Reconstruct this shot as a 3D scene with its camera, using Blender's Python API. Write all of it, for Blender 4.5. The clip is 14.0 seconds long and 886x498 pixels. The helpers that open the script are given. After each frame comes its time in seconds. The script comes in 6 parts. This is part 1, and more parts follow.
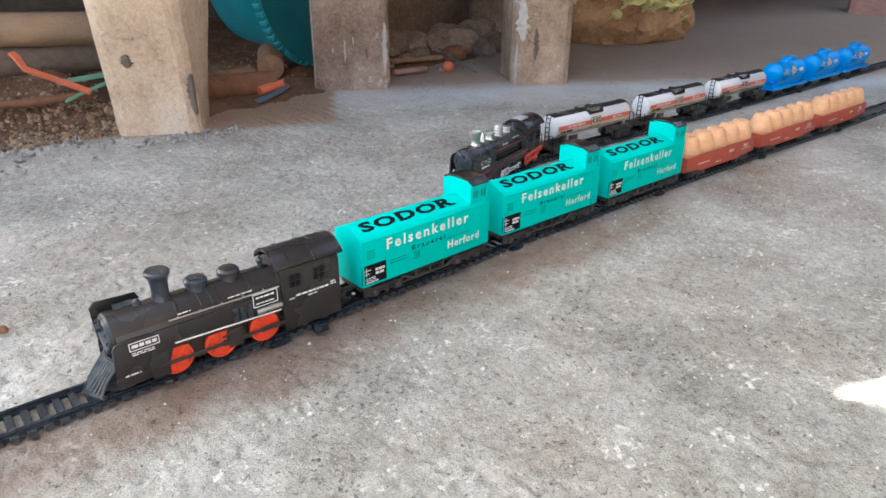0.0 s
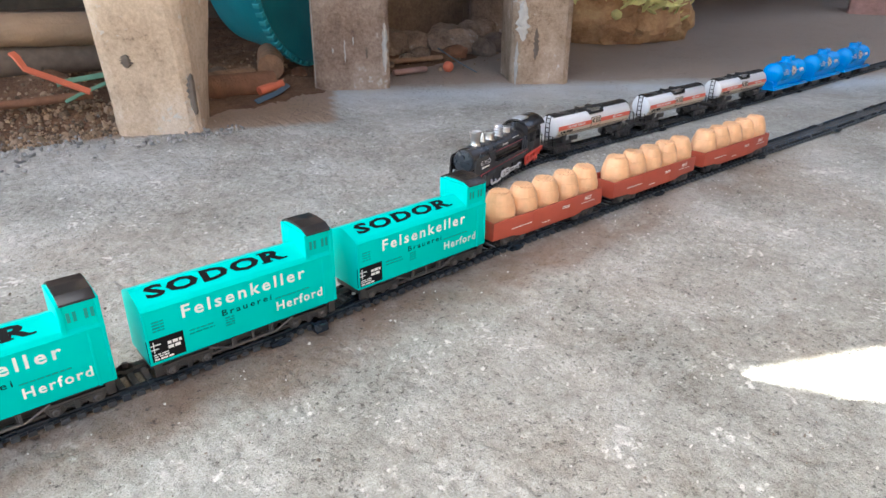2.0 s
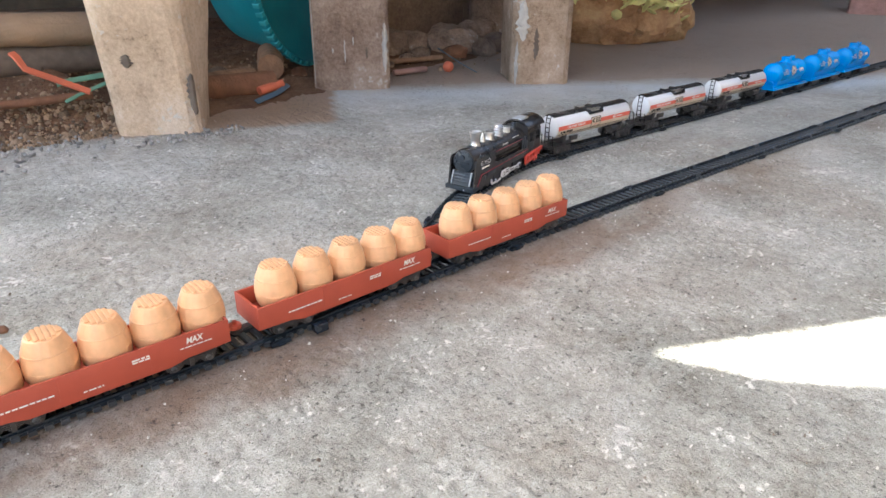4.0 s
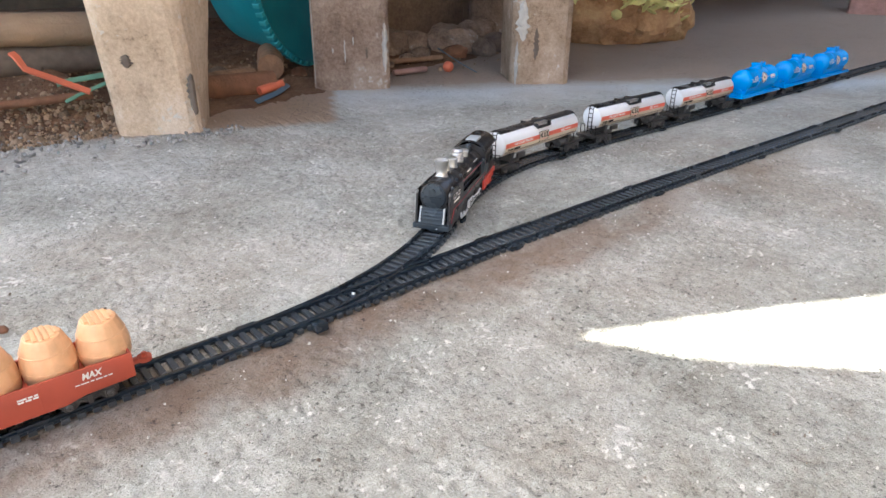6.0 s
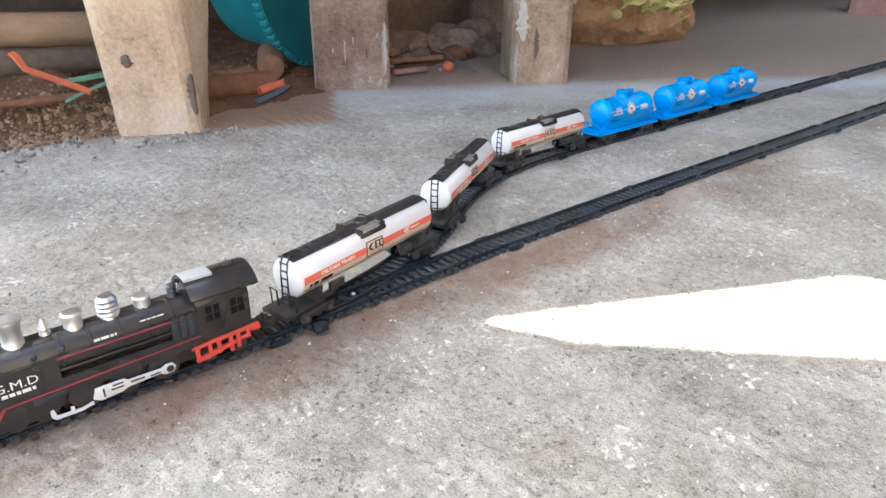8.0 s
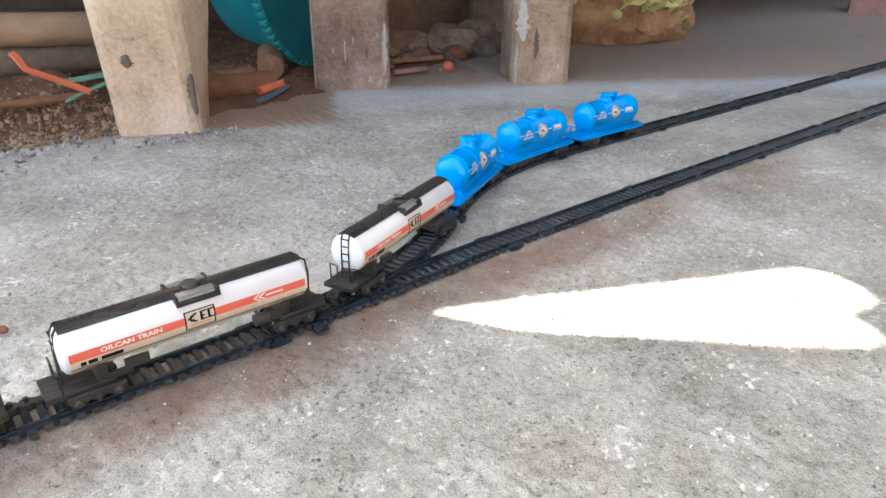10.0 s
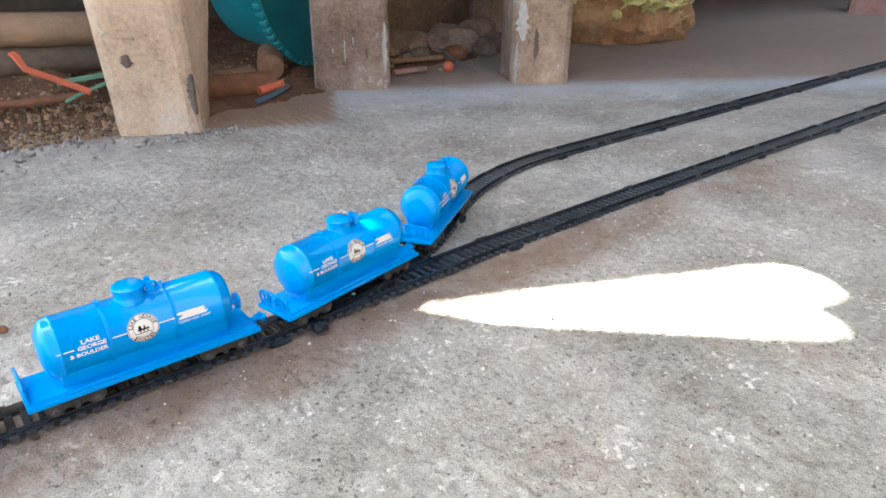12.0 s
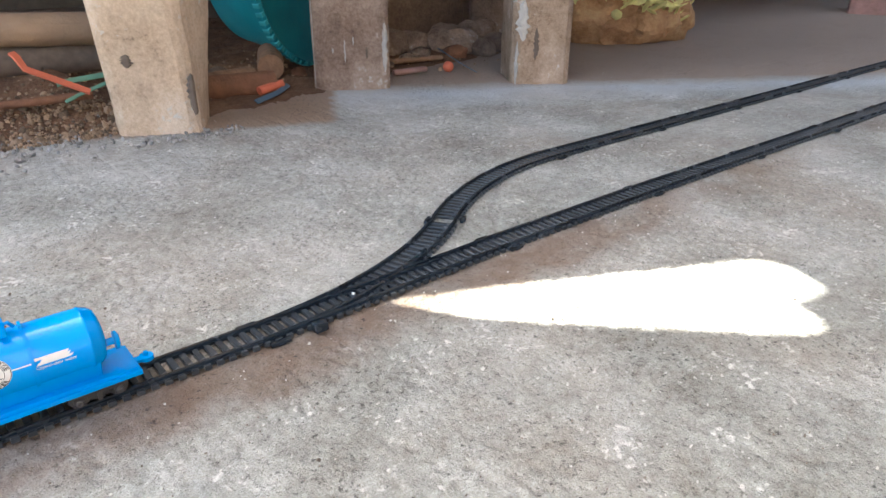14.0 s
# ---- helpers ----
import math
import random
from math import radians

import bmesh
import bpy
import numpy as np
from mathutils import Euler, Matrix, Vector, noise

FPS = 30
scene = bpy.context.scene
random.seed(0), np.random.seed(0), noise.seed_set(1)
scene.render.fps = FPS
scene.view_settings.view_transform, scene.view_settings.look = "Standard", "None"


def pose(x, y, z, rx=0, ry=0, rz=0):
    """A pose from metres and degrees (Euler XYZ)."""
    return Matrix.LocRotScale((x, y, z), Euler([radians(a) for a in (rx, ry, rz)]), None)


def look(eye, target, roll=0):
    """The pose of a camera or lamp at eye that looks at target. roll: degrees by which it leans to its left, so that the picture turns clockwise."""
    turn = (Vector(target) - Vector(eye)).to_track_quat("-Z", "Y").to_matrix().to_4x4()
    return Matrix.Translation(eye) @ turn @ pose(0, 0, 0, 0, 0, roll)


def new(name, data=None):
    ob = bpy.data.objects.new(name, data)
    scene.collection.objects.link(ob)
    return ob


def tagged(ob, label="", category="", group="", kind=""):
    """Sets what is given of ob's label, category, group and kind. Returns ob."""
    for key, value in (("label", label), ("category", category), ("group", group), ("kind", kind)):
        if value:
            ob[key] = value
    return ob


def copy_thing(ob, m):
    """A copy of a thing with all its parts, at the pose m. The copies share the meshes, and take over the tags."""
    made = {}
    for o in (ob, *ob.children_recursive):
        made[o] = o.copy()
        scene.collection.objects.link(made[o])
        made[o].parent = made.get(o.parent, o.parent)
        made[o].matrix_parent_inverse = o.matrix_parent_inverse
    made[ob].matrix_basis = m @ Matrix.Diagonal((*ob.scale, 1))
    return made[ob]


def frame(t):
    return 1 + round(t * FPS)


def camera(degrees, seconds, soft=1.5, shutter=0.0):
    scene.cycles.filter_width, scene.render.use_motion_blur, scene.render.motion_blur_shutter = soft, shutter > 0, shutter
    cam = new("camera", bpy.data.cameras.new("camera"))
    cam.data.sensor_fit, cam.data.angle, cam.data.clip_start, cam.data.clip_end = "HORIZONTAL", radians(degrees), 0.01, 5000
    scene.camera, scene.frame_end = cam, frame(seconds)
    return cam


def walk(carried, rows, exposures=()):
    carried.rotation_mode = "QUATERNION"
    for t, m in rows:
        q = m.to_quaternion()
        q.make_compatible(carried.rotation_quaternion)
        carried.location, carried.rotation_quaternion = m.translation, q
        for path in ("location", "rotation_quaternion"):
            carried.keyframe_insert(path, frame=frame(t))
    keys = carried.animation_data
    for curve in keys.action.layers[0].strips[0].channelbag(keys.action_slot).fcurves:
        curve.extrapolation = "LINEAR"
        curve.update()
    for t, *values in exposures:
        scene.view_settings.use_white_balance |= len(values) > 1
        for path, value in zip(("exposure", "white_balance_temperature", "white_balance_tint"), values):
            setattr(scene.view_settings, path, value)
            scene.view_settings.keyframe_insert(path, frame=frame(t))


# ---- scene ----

MM = 0.001

# camera: it stands still, a hand's height over the floor beside the toy track
cam = camera(67.46, 14.0, soft=1.5)
EYE = Vector((-0.40096, -0.39808, 0.25))
AIM = EYE + Vector((0.58618, 0.69478, -0.41674))
walk(cam, [(0.0, look(EYE, AIM, 0.327)), (14.0, look(EYE, AIM, 0.327))], exposures=[(0.0, 2.72, 6500, 0), (3.0, 2.80, 6500, 0), (5.5, 2.74, 6500, 0), (6.5, 2.92, 6500, 0), (7.5, 2.98, 6500, 0), (10.5, 2.80, 6500, 0), (12.5, 2.74, 6500, 0), (14.0, 2.72, 6500, 0)])

# light: open sky over the yard, sun from behind the raised house
SUN = Vector((-0.20, 0.55, 0.80)).normalized()
world = bpy.data.worlds.new("sky")
scene.world = world
world.use_nodes = True
wn = world.node_tree
sky = wn.nodes.new("ShaderNodeTexSky")
sky.sky_type = "NISHITA"
sky.sun_disc = False
sky.sun_elevation = math.asin(SUN.z)
sky.sun_rotation = math.atan2(SUN.x, SUN.y)
sky.air_density = 0.6
sky.dust_density = 5.0
sky.ozone_density = 0.3
wn.nodes["Background"].inputs["Strength"].default_value = 0.15
wn.links.new(sky.outputs[0], wn.nodes["Background"].inputs[0])
sun_data = bpy.data.lights.new("sun", "SUN")
sun_data.energy = 5.0
sun_data.angle = radians(0.3)
sun_data.color = (1.0, 0.96, 0.92)
sun = new("sun", sun_data)
sun.matrix_world = look(SUN * 5, (0, 0, 0))


# ---------------------------------------------------------------- materials
def mat(name, color, rough=0.5, metal=0.0, vary=0.15, scale=200.0, bump=0.05, bump_scale=900.0, coat=0.0, spec=0.5, each=0.0, island=0.0):
    """A plain procedural surface: base colour with two scales of variation, uneven gloss and fine relief."""
    m = bpy.data.materials.new(name)
    m.use_nodes = True
    nt = m.node_tree
    b = nt.nodes["Principled BSDF"]
    co = nt.nodes.new("ShaderNodeTexCoord")
    n1 = nt.nodes.new("ShaderNodeTexNoise")
    n1.inputs["Scale"].default_value = scale
    n1.inputs["Detail"].default_value = 6.0
    nt.links.new(co.outputs["Object"], n1.inputs["Vector"])
    n2 = nt.nodes.new("ShaderNodeTexNoise")
    n2.inputs["Scale"].default_value = scale * 0.17
    n2.inputs["Detail"].default_value = 3.0
    nt.links.new(co.outputs["Object"], n2.inputs["Vector"])
    add = nt.nodes.new("ShaderNodeMath")
    nt.links.new(n1.outputs["Fac"], add.inputs[0])
    nt.links.new(n2.outputs["Fac"], add.inputs[1])
    last = add.outputs[0]
    if each:
        info = nt.nodes.new("ShaderNodeObjectInfo")
        more = nt.nodes.new("ShaderNodeMath")
        more.operation = "MULTIPLY_ADD"
        more.inputs[1].default_value = each
        nt.links.new(info.outputs["Random"], more.inputs[0])
        nt.links.new(last, more.inputs[2])
        last = more.outputs[0]
    if island:
        geo = nt.nodes.new("ShaderNodeNewGeometry")
        more = nt.nodes.new("ShaderNodeMath")
        more.operation = "MULTIPLY_ADD"
        more.inputs[1].default_value = island
        nt.links.new(geo.outputs["Random Per Island"], more.inputs[0])
        nt.links.new(last, more.inputs[2])
        last = more.outputs[0]
    ramp = nt.nodes.new("ShaderNodeMapRange")
    ramp.inputs["From Min"].default_value = 0.55
    ramp.inputs["From Max"].default_value = 1.45 + each + island
    ramp.inputs["To Min"].default_value = 1.0 - vary
    ramp.inputs["To Max"].default_value = 1.0 + vary
    nt.links.new(last, ramp.inputs["Value"])
    mul = nt.nodes.new("ShaderNodeVectorMath")
    mul.operation = "SCALE"
    mul.inputs[0].default_value = color
    nt.links.new(ramp.outputs["Result"], mul.inputs["Scale"])
    nt.links.new(mul.outputs["Vector"], b.inputs["Base Color"])
    rr = nt.nodes.new("ShaderNodeMapRange")
    rr.inputs["From Min"].default_value = 0.3
    rr.inputs["From Max"].default_value = 0.7
    rr.inputs["To Min"].default_value = max(0.03, rough - 0.08)
    rr.inputs["To Max"].default_value = min(1.0, rough + 0.08)
    nt.links.new(n2.outputs["Fac"], rr.inputs["Value"])
    nt.links.new(rr.outputs["Result"], b.inputs["Roughness"])
    b.inputs["Metallic"].default_value = metal
    b.inputs["Coat Weight"].default_value = coat
    b.inputs["Specular IOR Level"].default_value = spec
    if bump:
        nb = nt.nodes.new("ShaderNodeTexNoise")
        nb.inputs["Scale"].default_value = bump_scale
        nb.inputs["Detail"].default_value = 4.0
        nt.links.new(co.outputs["Object"], nb.inputs["Vector"])
        bp = nt.nodes.new("ShaderNodeBump")
        bp.inputs["Strength"].default_value = bump
        bp.inputs["Distance"].default_value = 1.0 / bump_scale
        nt.links.new(nb.outputs["Fac"], bp.inputs["Height"])
        nt.links.new(bp.outputs["Normal"], b.inputs["Normal"])
    return m


def blotched(name, stops, scale, big, rough=0.85, bump=0.5, bump_scale=160.0, speck=None, speck_scale=300.0, dirt_shade=None, dirt_shade_at=(0, 0, 0, 0), dust_shade=None, pits=0.0):
    """Mineral surface: colour ramp over large and fine noise, pits, pale specks, soil and painted shade along a strip.
    """
    m = bpy.data.materials.new(name)
    m.use_nodes = True
    nt = m.node_tree
    b = nt.nodes["Principled BSDF"]
    L = nt.links.new
    co = nt.nodes.new("ShaderNodeTexCoord")

    def tex(s, detail=8.0, rg=0.62):
        n = nt.nodes.new("ShaderNodeTexNoise")
        n.inputs["Scale"].default_value = s
        n.inputs["Detail"].default_value = detail
        n.inputs["Roughness"].default_value = rg
        L(co.outputs["Object"], n.inputs["Vector"])
        return n.outputs["Fac"]

    total = None
    for noise_out, weight in ((tex(big, 6.0), 0.42), (tex(scale * 0.22, 7.0, 0.7), 0.28), (tex(scale, 9.0, 0.8), 0.35), (tex(scale * 3.2, 4.0, 0.75), 0.30)):
        mix = nt.nodes.new("ShaderNodeMath")
        mix.operation = "MULTIPLY_ADD"
        mix.inputs[1].default_value = weight
        mix.inputs[2].default_value = -0.175
        L(noise_out, mix.inputs[0])
        if total:
            L(total, mix.inputs[2])
        total = mix.outputs[0]
    ramp = nt.nodes.new("ShaderNodeValToRGB")
    el = ramp.color_ramp.elements
    while len(el) < len(stops):
        el.new(0.5)
    for e, (p, col) in zip(el, stops):
        e.position = p
        e.color = (*col, 1)
    L(mix.outputs[0], ramp.inputs["Fac"])
    color = ramp.outputs["Color"]
    if speck:
        v = tex(speck_scale, 2.0, 0.5)
        w = tex(speck_scale * 0.11, 3.0, 0.6)
        s = nt.nodes.new("ShaderNodeMath")
        s.operation = "MULTIPLY"
        L(v, s.inputs[0])
        L(w, s.inputs[1])
        r = nt.nodes.new("ShaderNodeMapRange")
        r.inputs["From Min"].default_value = 0.345
        r.inputs["From Max"].default_value = 0.43
        L(s.outputs[0], r.inputs["Value"])
        mx = nt.nodes.new("ShaderNodeMix")
        mx.data_type = "RGBA"
        mx.inputs[7].default_value = (*speck, 1)
        L(r.outputs["Result"], mx.inputs[0])
        L(color, mx.inputs[6])
        color = mx.outputs[2]
    # strip beside the track: some soil, mostly the trains' soft shade painted brown
    if dirt_shade:
        x0, y0, y1, soft = dirt_shade_at
        sep = nt.nodes.new("ShaderNodeSeparateXYZ")
        L(co.outputs["Object"], sep.inputs[0])
        wob = nt.nodes.new("ShaderNodeMath")
        wob.operation = "MULTIPLY_ADD"
        wob.inputs[1].default_value = 0.10
        L(tex(9.0, 5.0), wob.inputs[0])
        L(sep.outputs["Y"], wob.inputs[2])
        d = nt.nodes.new("ShaderNodeMath")
        d.operation = "SUBTRACT"
        d.inputs[1].default_value = (y0 + y1) / 2 + 0.05
        L(wob.outputs[0], d.inputs[0])
        ab = nt.nodes.new("ShaderNodeMath")
        ab.operation = "ABSOLUTE"
        L(d.outputs[0], ab.inputs[0])
        mr = nt.nodes.new("ShaderNodeMapRange")
        mr.inputs["From Min"].default_value = (y1 - y0) / 2 + soft
        mr.inputs["From Max"].default_value = (y1 - y0) / 2 - soft
        mr.inputs["To Max"].default_value = 1.0
        L(ab.outputs[0], mr.inputs["Value"])
        gate = nt.nodes.new("ShaderNodeMath")
        gate.operation = "MULTIPLY"
        fade = nt.nodes.new("ShaderNodeMapRange")
        fade.inputs["From Min"].default_value = x0
        fade.inputs["From Max"].default_value = x0 + 0.5
        fade.inputs["To Min"].default_value = 1.0
        fade.inputs["To Max"].default_value = 0.2
        L(sep.outputs["X"], fade.inputs["Value"])
        strip = nt.nodes.new("ShaderNodeMath")
        strip.operation = "MULTIPLY"
        L(mr.outputs["Result"], strip.inputs[0])
        L(fade.outputs["Result"], strip.inputs[1])
        L(strip.outputs[0], gate.inputs[0])
        gr = nt.nodes.new("ShaderNodeMapRange")
        gr.inputs["From Min"].default_value = 0.12
        gr.inputs["From Max"].default_value = 0.56
        L(tex(14.0, 8.0, 0.7), gr.inputs["Value"])
        gr.inputs["To Max"].default_value = 0.9
        L(gr.outputs["Result"], gate.inputs[1])
        mx = nt.nodes.new("ShaderNodeMix")
        mx.data_type = "RGBA"
        mx.inputs[7].default_value = (*dirt_shade, 1)
        L(gate.outputs[0], mx.inputs[0])
        L(color, mx.inputs[6])
        color = mx.outputs[2]
    if dust_shade:
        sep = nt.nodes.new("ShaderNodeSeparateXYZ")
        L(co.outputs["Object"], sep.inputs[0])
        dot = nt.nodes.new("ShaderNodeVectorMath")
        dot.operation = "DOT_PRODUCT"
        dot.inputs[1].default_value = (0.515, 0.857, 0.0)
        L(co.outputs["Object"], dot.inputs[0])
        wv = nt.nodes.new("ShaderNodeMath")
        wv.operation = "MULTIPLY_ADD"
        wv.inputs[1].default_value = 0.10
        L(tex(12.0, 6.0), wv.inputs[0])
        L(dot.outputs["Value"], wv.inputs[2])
        # browner beyond the posts: soil dust with shade and warm bounce painted in
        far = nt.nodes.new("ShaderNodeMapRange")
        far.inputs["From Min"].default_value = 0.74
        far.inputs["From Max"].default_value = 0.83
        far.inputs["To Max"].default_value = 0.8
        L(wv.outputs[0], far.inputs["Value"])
        # pale blue-grey band before the posts: sky sheen painted into the colour
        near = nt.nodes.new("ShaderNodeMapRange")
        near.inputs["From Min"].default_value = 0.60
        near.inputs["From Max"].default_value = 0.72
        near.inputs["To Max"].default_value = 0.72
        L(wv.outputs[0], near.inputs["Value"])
        sheen_mix = nt.nodes.new("ShaderNodeMix")
        sheen_mix.data_type = "RGBA"
        sheen_mix.inputs[7].default_value = (0.56, 0.62, 0.66, 1)
        L(near.outputs["Result"], sheen_mix.inputs[0])
        L(color, sheen_mix.inputs[6])
        color = sheen_mix.outputs[2]
        # reddish soil swept into patches over the slab
        pt = nt.nodes.new("ShaderNodeMapRange")
        pt.inputs["From Min"].default_value = 0.44
        pt.inputs["From Max"].default_value = 0.66
        pt.inputs["To Max"].default_value = 0.26
        L(tex(3.6, 7.0, 0.6), pt.inputs["Value"])
        # soil beside the first post, with the raised floor's shade painted in
        ends = []
        for way, lo, hi in (((0.35, 0.94, 0.0), 0.515, 0.545), ((-0.847, 0.532, 0.0), 0.165, 0.185)):
            dd = nt.nodes.new("ShaderNodeVectorMath")
            dd.operation = "DOT_PRODUCT"
            dd.inputs[1].default_value = way
            L(co.outputs["Object"], dd.inputs[0])
            wd = nt.nodes.new("ShaderNodeMath")
            wd.operation = "MULTIPLY_ADD"
            wd.inputs[1].default_value = 0.04
            L(tex(25.0, 5.0), wd.inputs[0])
            L(dd.outputs["Value"], wd.inputs[2])
            e = nt.nodes.new("ShaderNodeMapRange")
            e.inputs["From Min"].default_value = lo
            e.inputs["From Max"].default_value = hi
            e.inputs["To Max"].default_value = 0.9
            L(wd.outputs[0], e.inputs["Value"])
            ends.append(e.outputs["Result"])
        both = nt.nodes.new("ShaderNodeMath")
        both.operation = "MINIMUM"
        L(ends[0], both.inputs[0])
        L(ends[1], both.inputs[1])
        big2 = nt.nodes.new("ShaderNodeMath")
        big2.operation = "MAXIMUM"
        L(far.outputs["Result"], big2.inputs[0])
        L(both.outputs[0], big2.inputs[1])
        mxm = nt.nodes.new("ShaderNodeMath")
        mxm.operation = "MAXIMUM"
        L(big2.outputs[0], mxm.inputs[0])
        L(pt.outputs["Result"], mxm.inputs[1])
        mx = nt.nodes.new("ShaderNodeMix")
        mx.data_type = "RGBA"
        mx.inputs[7].default_value = (*dust_shade, 1)
        L(mxm.outputs[0], mx.inputs[0])
        L(color, mx.inputs[6])
        color = mx.outputs[2]
    if pits:
        vo = nt.nodes.new("ShaderNodeTexNoise")
        vo.inputs["Scale"].default_value = pits
        vo.inputs["Detail"].default_value = 3.0
        vo.inputs["Roughness"].default_value = 0.7
        L(co.outputs["Object"], vo.inputs["Vector"])
        pr = nt.nodes.new("ShaderNodeMapRange")
        pr.inputs["From Min"].default_value = 0.30
        pr.inputs["From Max"].default_value = 0.43
        pr.inputs["To Min"].default_value = 0.26
        pr.inputs["To Max"].default_value = 1.0
        worn = nt.nodes.new("ShaderNodeMath")
        worn.operation = "MULTIPLY_ADD"
        worn.inputs[1].default_value = 0.36
        L(tex(11.0, 6.0, 0.7), worn.inputs[0])
        shift = nt.nodes.new("ShaderNodeMath")
        shift.operation = "SUBTRACT"
        shift.inputs[1].default_value = 0.165
        L(vo.outputs["Fac"], shift.inputs[0])
        L(shift.outputs[0], worn.inputs[2])
        L(worn.outputs[0], pr.inputs["Value"])
        sc = nt.nodes.new("ShaderNodeVectorMath")
        sc.operation = "SCALE"
        L(color, sc.inputs[0])
        L(pr.outputs["Result"], sc.inputs["Scale"])
        color = sc.outputs["Vector"]
    L(color, b.inputs["Base Color"])
    b.inputs["Roughness"].default_value = rough
    nb = nt.nodes.new("ShaderNodeBump")
    nb.inputs["Strength"].default_value = bump
    nb.inputs["Distance"].default_value = 0.75 / bump_scale
    L(tex(bump_scale, 6.0, 0.6), nb.inputs["Height"])
    nb2 = nt.nodes.new("ShaderNodeBump")
    nb2.inputs["Strength"].default_value = bump
    nb2.inputs["Distance"].default_value = 1.2 / bump_scale
    L(tex(bump_scale * 0.3, 5.0, 0.65), nb2.inputs["Height"])
    L(nb.outputs["Normal"], nb2.inputs["Normal"])
    L(nb2.outputs["Normal"], b.inputs["Normal"])
    return m


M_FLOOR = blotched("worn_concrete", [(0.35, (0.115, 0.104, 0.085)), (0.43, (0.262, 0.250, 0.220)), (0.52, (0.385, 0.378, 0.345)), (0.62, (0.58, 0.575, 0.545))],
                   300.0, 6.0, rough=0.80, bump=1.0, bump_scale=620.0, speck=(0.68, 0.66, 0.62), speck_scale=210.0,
                   dirt_shade=(0.165, 0.105, 0.072), dirt_shade_at=(0.0, -0.074, -0.004, 0.020), dust_shade=(0.30, 0.20, 0.13), pits=240.0)
M_POST = blotched("post_concrete", [(0.31, (0.16, 0.115, 0.08)), (0.38, (0.42, 0.31, 0.215)), (0.52, (0.60, 0.46, 0.33)), (0.66, (0.72, 0.60, 0.48))],
                  45.0, 9.0, rough=0.9, bump=0.5, bump_scale=220.0, speck=(0.6, 0.57, 0.52), speck_scale=120.0)
M_POSTB = blotched("brown_post_concrete", [(0.33, (0.085, 0.055, 0.042)), (0.42, (0.21, 0.145, 0.11)), (0.54, (0.34, 0.255, 0.20)), (0.66, (0.46, 0.37, 0.31))],
                   60.0, 11.0, rough=0.9, bump=0.7, bump_scale=180.0, speck=(0.5, 0.46, 0.42), speck_scale=90.0)
M_POSTC = blotched("tan_post_concrete", [(0.33, (0.13, 0.085, 0.06)), (0.42, (0.31, 0.22, 0.15)), (0.54, (0.44, 0.33, 0.245)), (0.66, (0.56, 0.44, 0.34))],
                   50.0, 10.0, rough=0.9, bump=0.6, bump_scale=190.0, speck=(0.6, 0.55, 0.5), speck_scale=110.0)
M_SOIL = blotched("dry_soil", [(0.33, (0.05, 0.026, 0.015)), (0.5, (0.17, 0.09, 0.05)), (0.66, (0.30, 0.185, 0.11))],
                  90.0, 14.0, rough=1.0, bump=0.9, bump_scale=150.0)
M_STONE = mat("gravel_stone", (0.27, 0.185, 0.12), 0.9, vary=0.9, scale=70.0, bump=0.6, bump_scale=250.0, island=1.6)
M_GRIT = mat("pale_grit", (0.52, 0.50, 0.46), 0.9, vary=0.4, scale=120.0, bump=0.0)
M_CHIP = mat("grey_stone_chip", (0.30, 0.29, 0.28), 0.85, vary=0.8, scale=120.0, bump=0.3, island=1.2)
M_MUD = blotched("mud_wall", [(0.33, (0.09, 0.06, 0.045)), (0.5, (0.21, 0.15, 0.115)), (0.66, (0.32, 0.25, 0.20))], 40.0, 8.0, rough=0.95, bump=0.6, bump_scale=120.0)
M_BOUNCE_WALL = blotched("bounce_wall", [(0.33, (0.20, 0.15, 0.115)), (0.5, (0.36, 0.285, 0.23)), (0.66, (0.48, 0.40, 0.33))], 40.0, 5.0, rough=0.95, bump=0.5, bump_scale=90.0)
M_LIME_LIT = mat("lime_wash_lit_edge", (0.47, 0.45, 0.42), 0.9, vary=0.3, scale=90.0, bump=0.5, bump_scale=300.0)
M_TAR = mat("dark_stain", (0.15, 0.115, 0.09), 0.85, vary=0.4, scale=90.0, bump=0.3)
M_CRUMB = mat("soil_crumb", (0.17, 0.135, 0.11), 0.95, vary=0.5, scale=90.0, bump=0.0)
M_BOARD = mat("weathered_board", (0.20, 0.16, 0.12), 0.85, vary=0.4, scale=30.0, bump=0.3, bump_scale=90.0)
M_TRACK = mat("black_track_plastic", (0.016, 0.024, 0.035), 0.24, vary=0.35, scale=160.0, bump=0.15, spec=0.6)
M_SLEEPER = mat("dusty_sleeper_plastic", (0.040, 0.047, 0.056), 0.25, vary=0.45, scale=160.0, bump=0.2, each=0.5)
M_BLACK = mat("black_plastic", (0.027, 0.025, 0.026), 0.25, vary=0.25, scale=120.0, bump=0.08)
M_BLACKM = mat("dull_black_plastic", (0.031, 0.029, 0.029), 0.38, vary=0.35, scale=160.0, bump=0.2)
M_NAVY = mat("grey_blue_black_plastic", (0.028, 0.037, 0.048), 0.28, vary=0.25, scale=120.0, bump=0.1)
M_GREEN = mat("turquoise_plastic", (0.0, 0.56, 0.50), 0.45, vary=0.05, scale=60.0, bump=0.05, spec=0.15)
M_GREEND = mat("dark_turquoise_print", (0.0, 0.25, 0.21), 0.5, vary=0.1, bump=0.0)
M_WHITEP = mat("white_print", (0.78, 0.78, 0.76), 0.5, vary=0.06, bump=0.0)
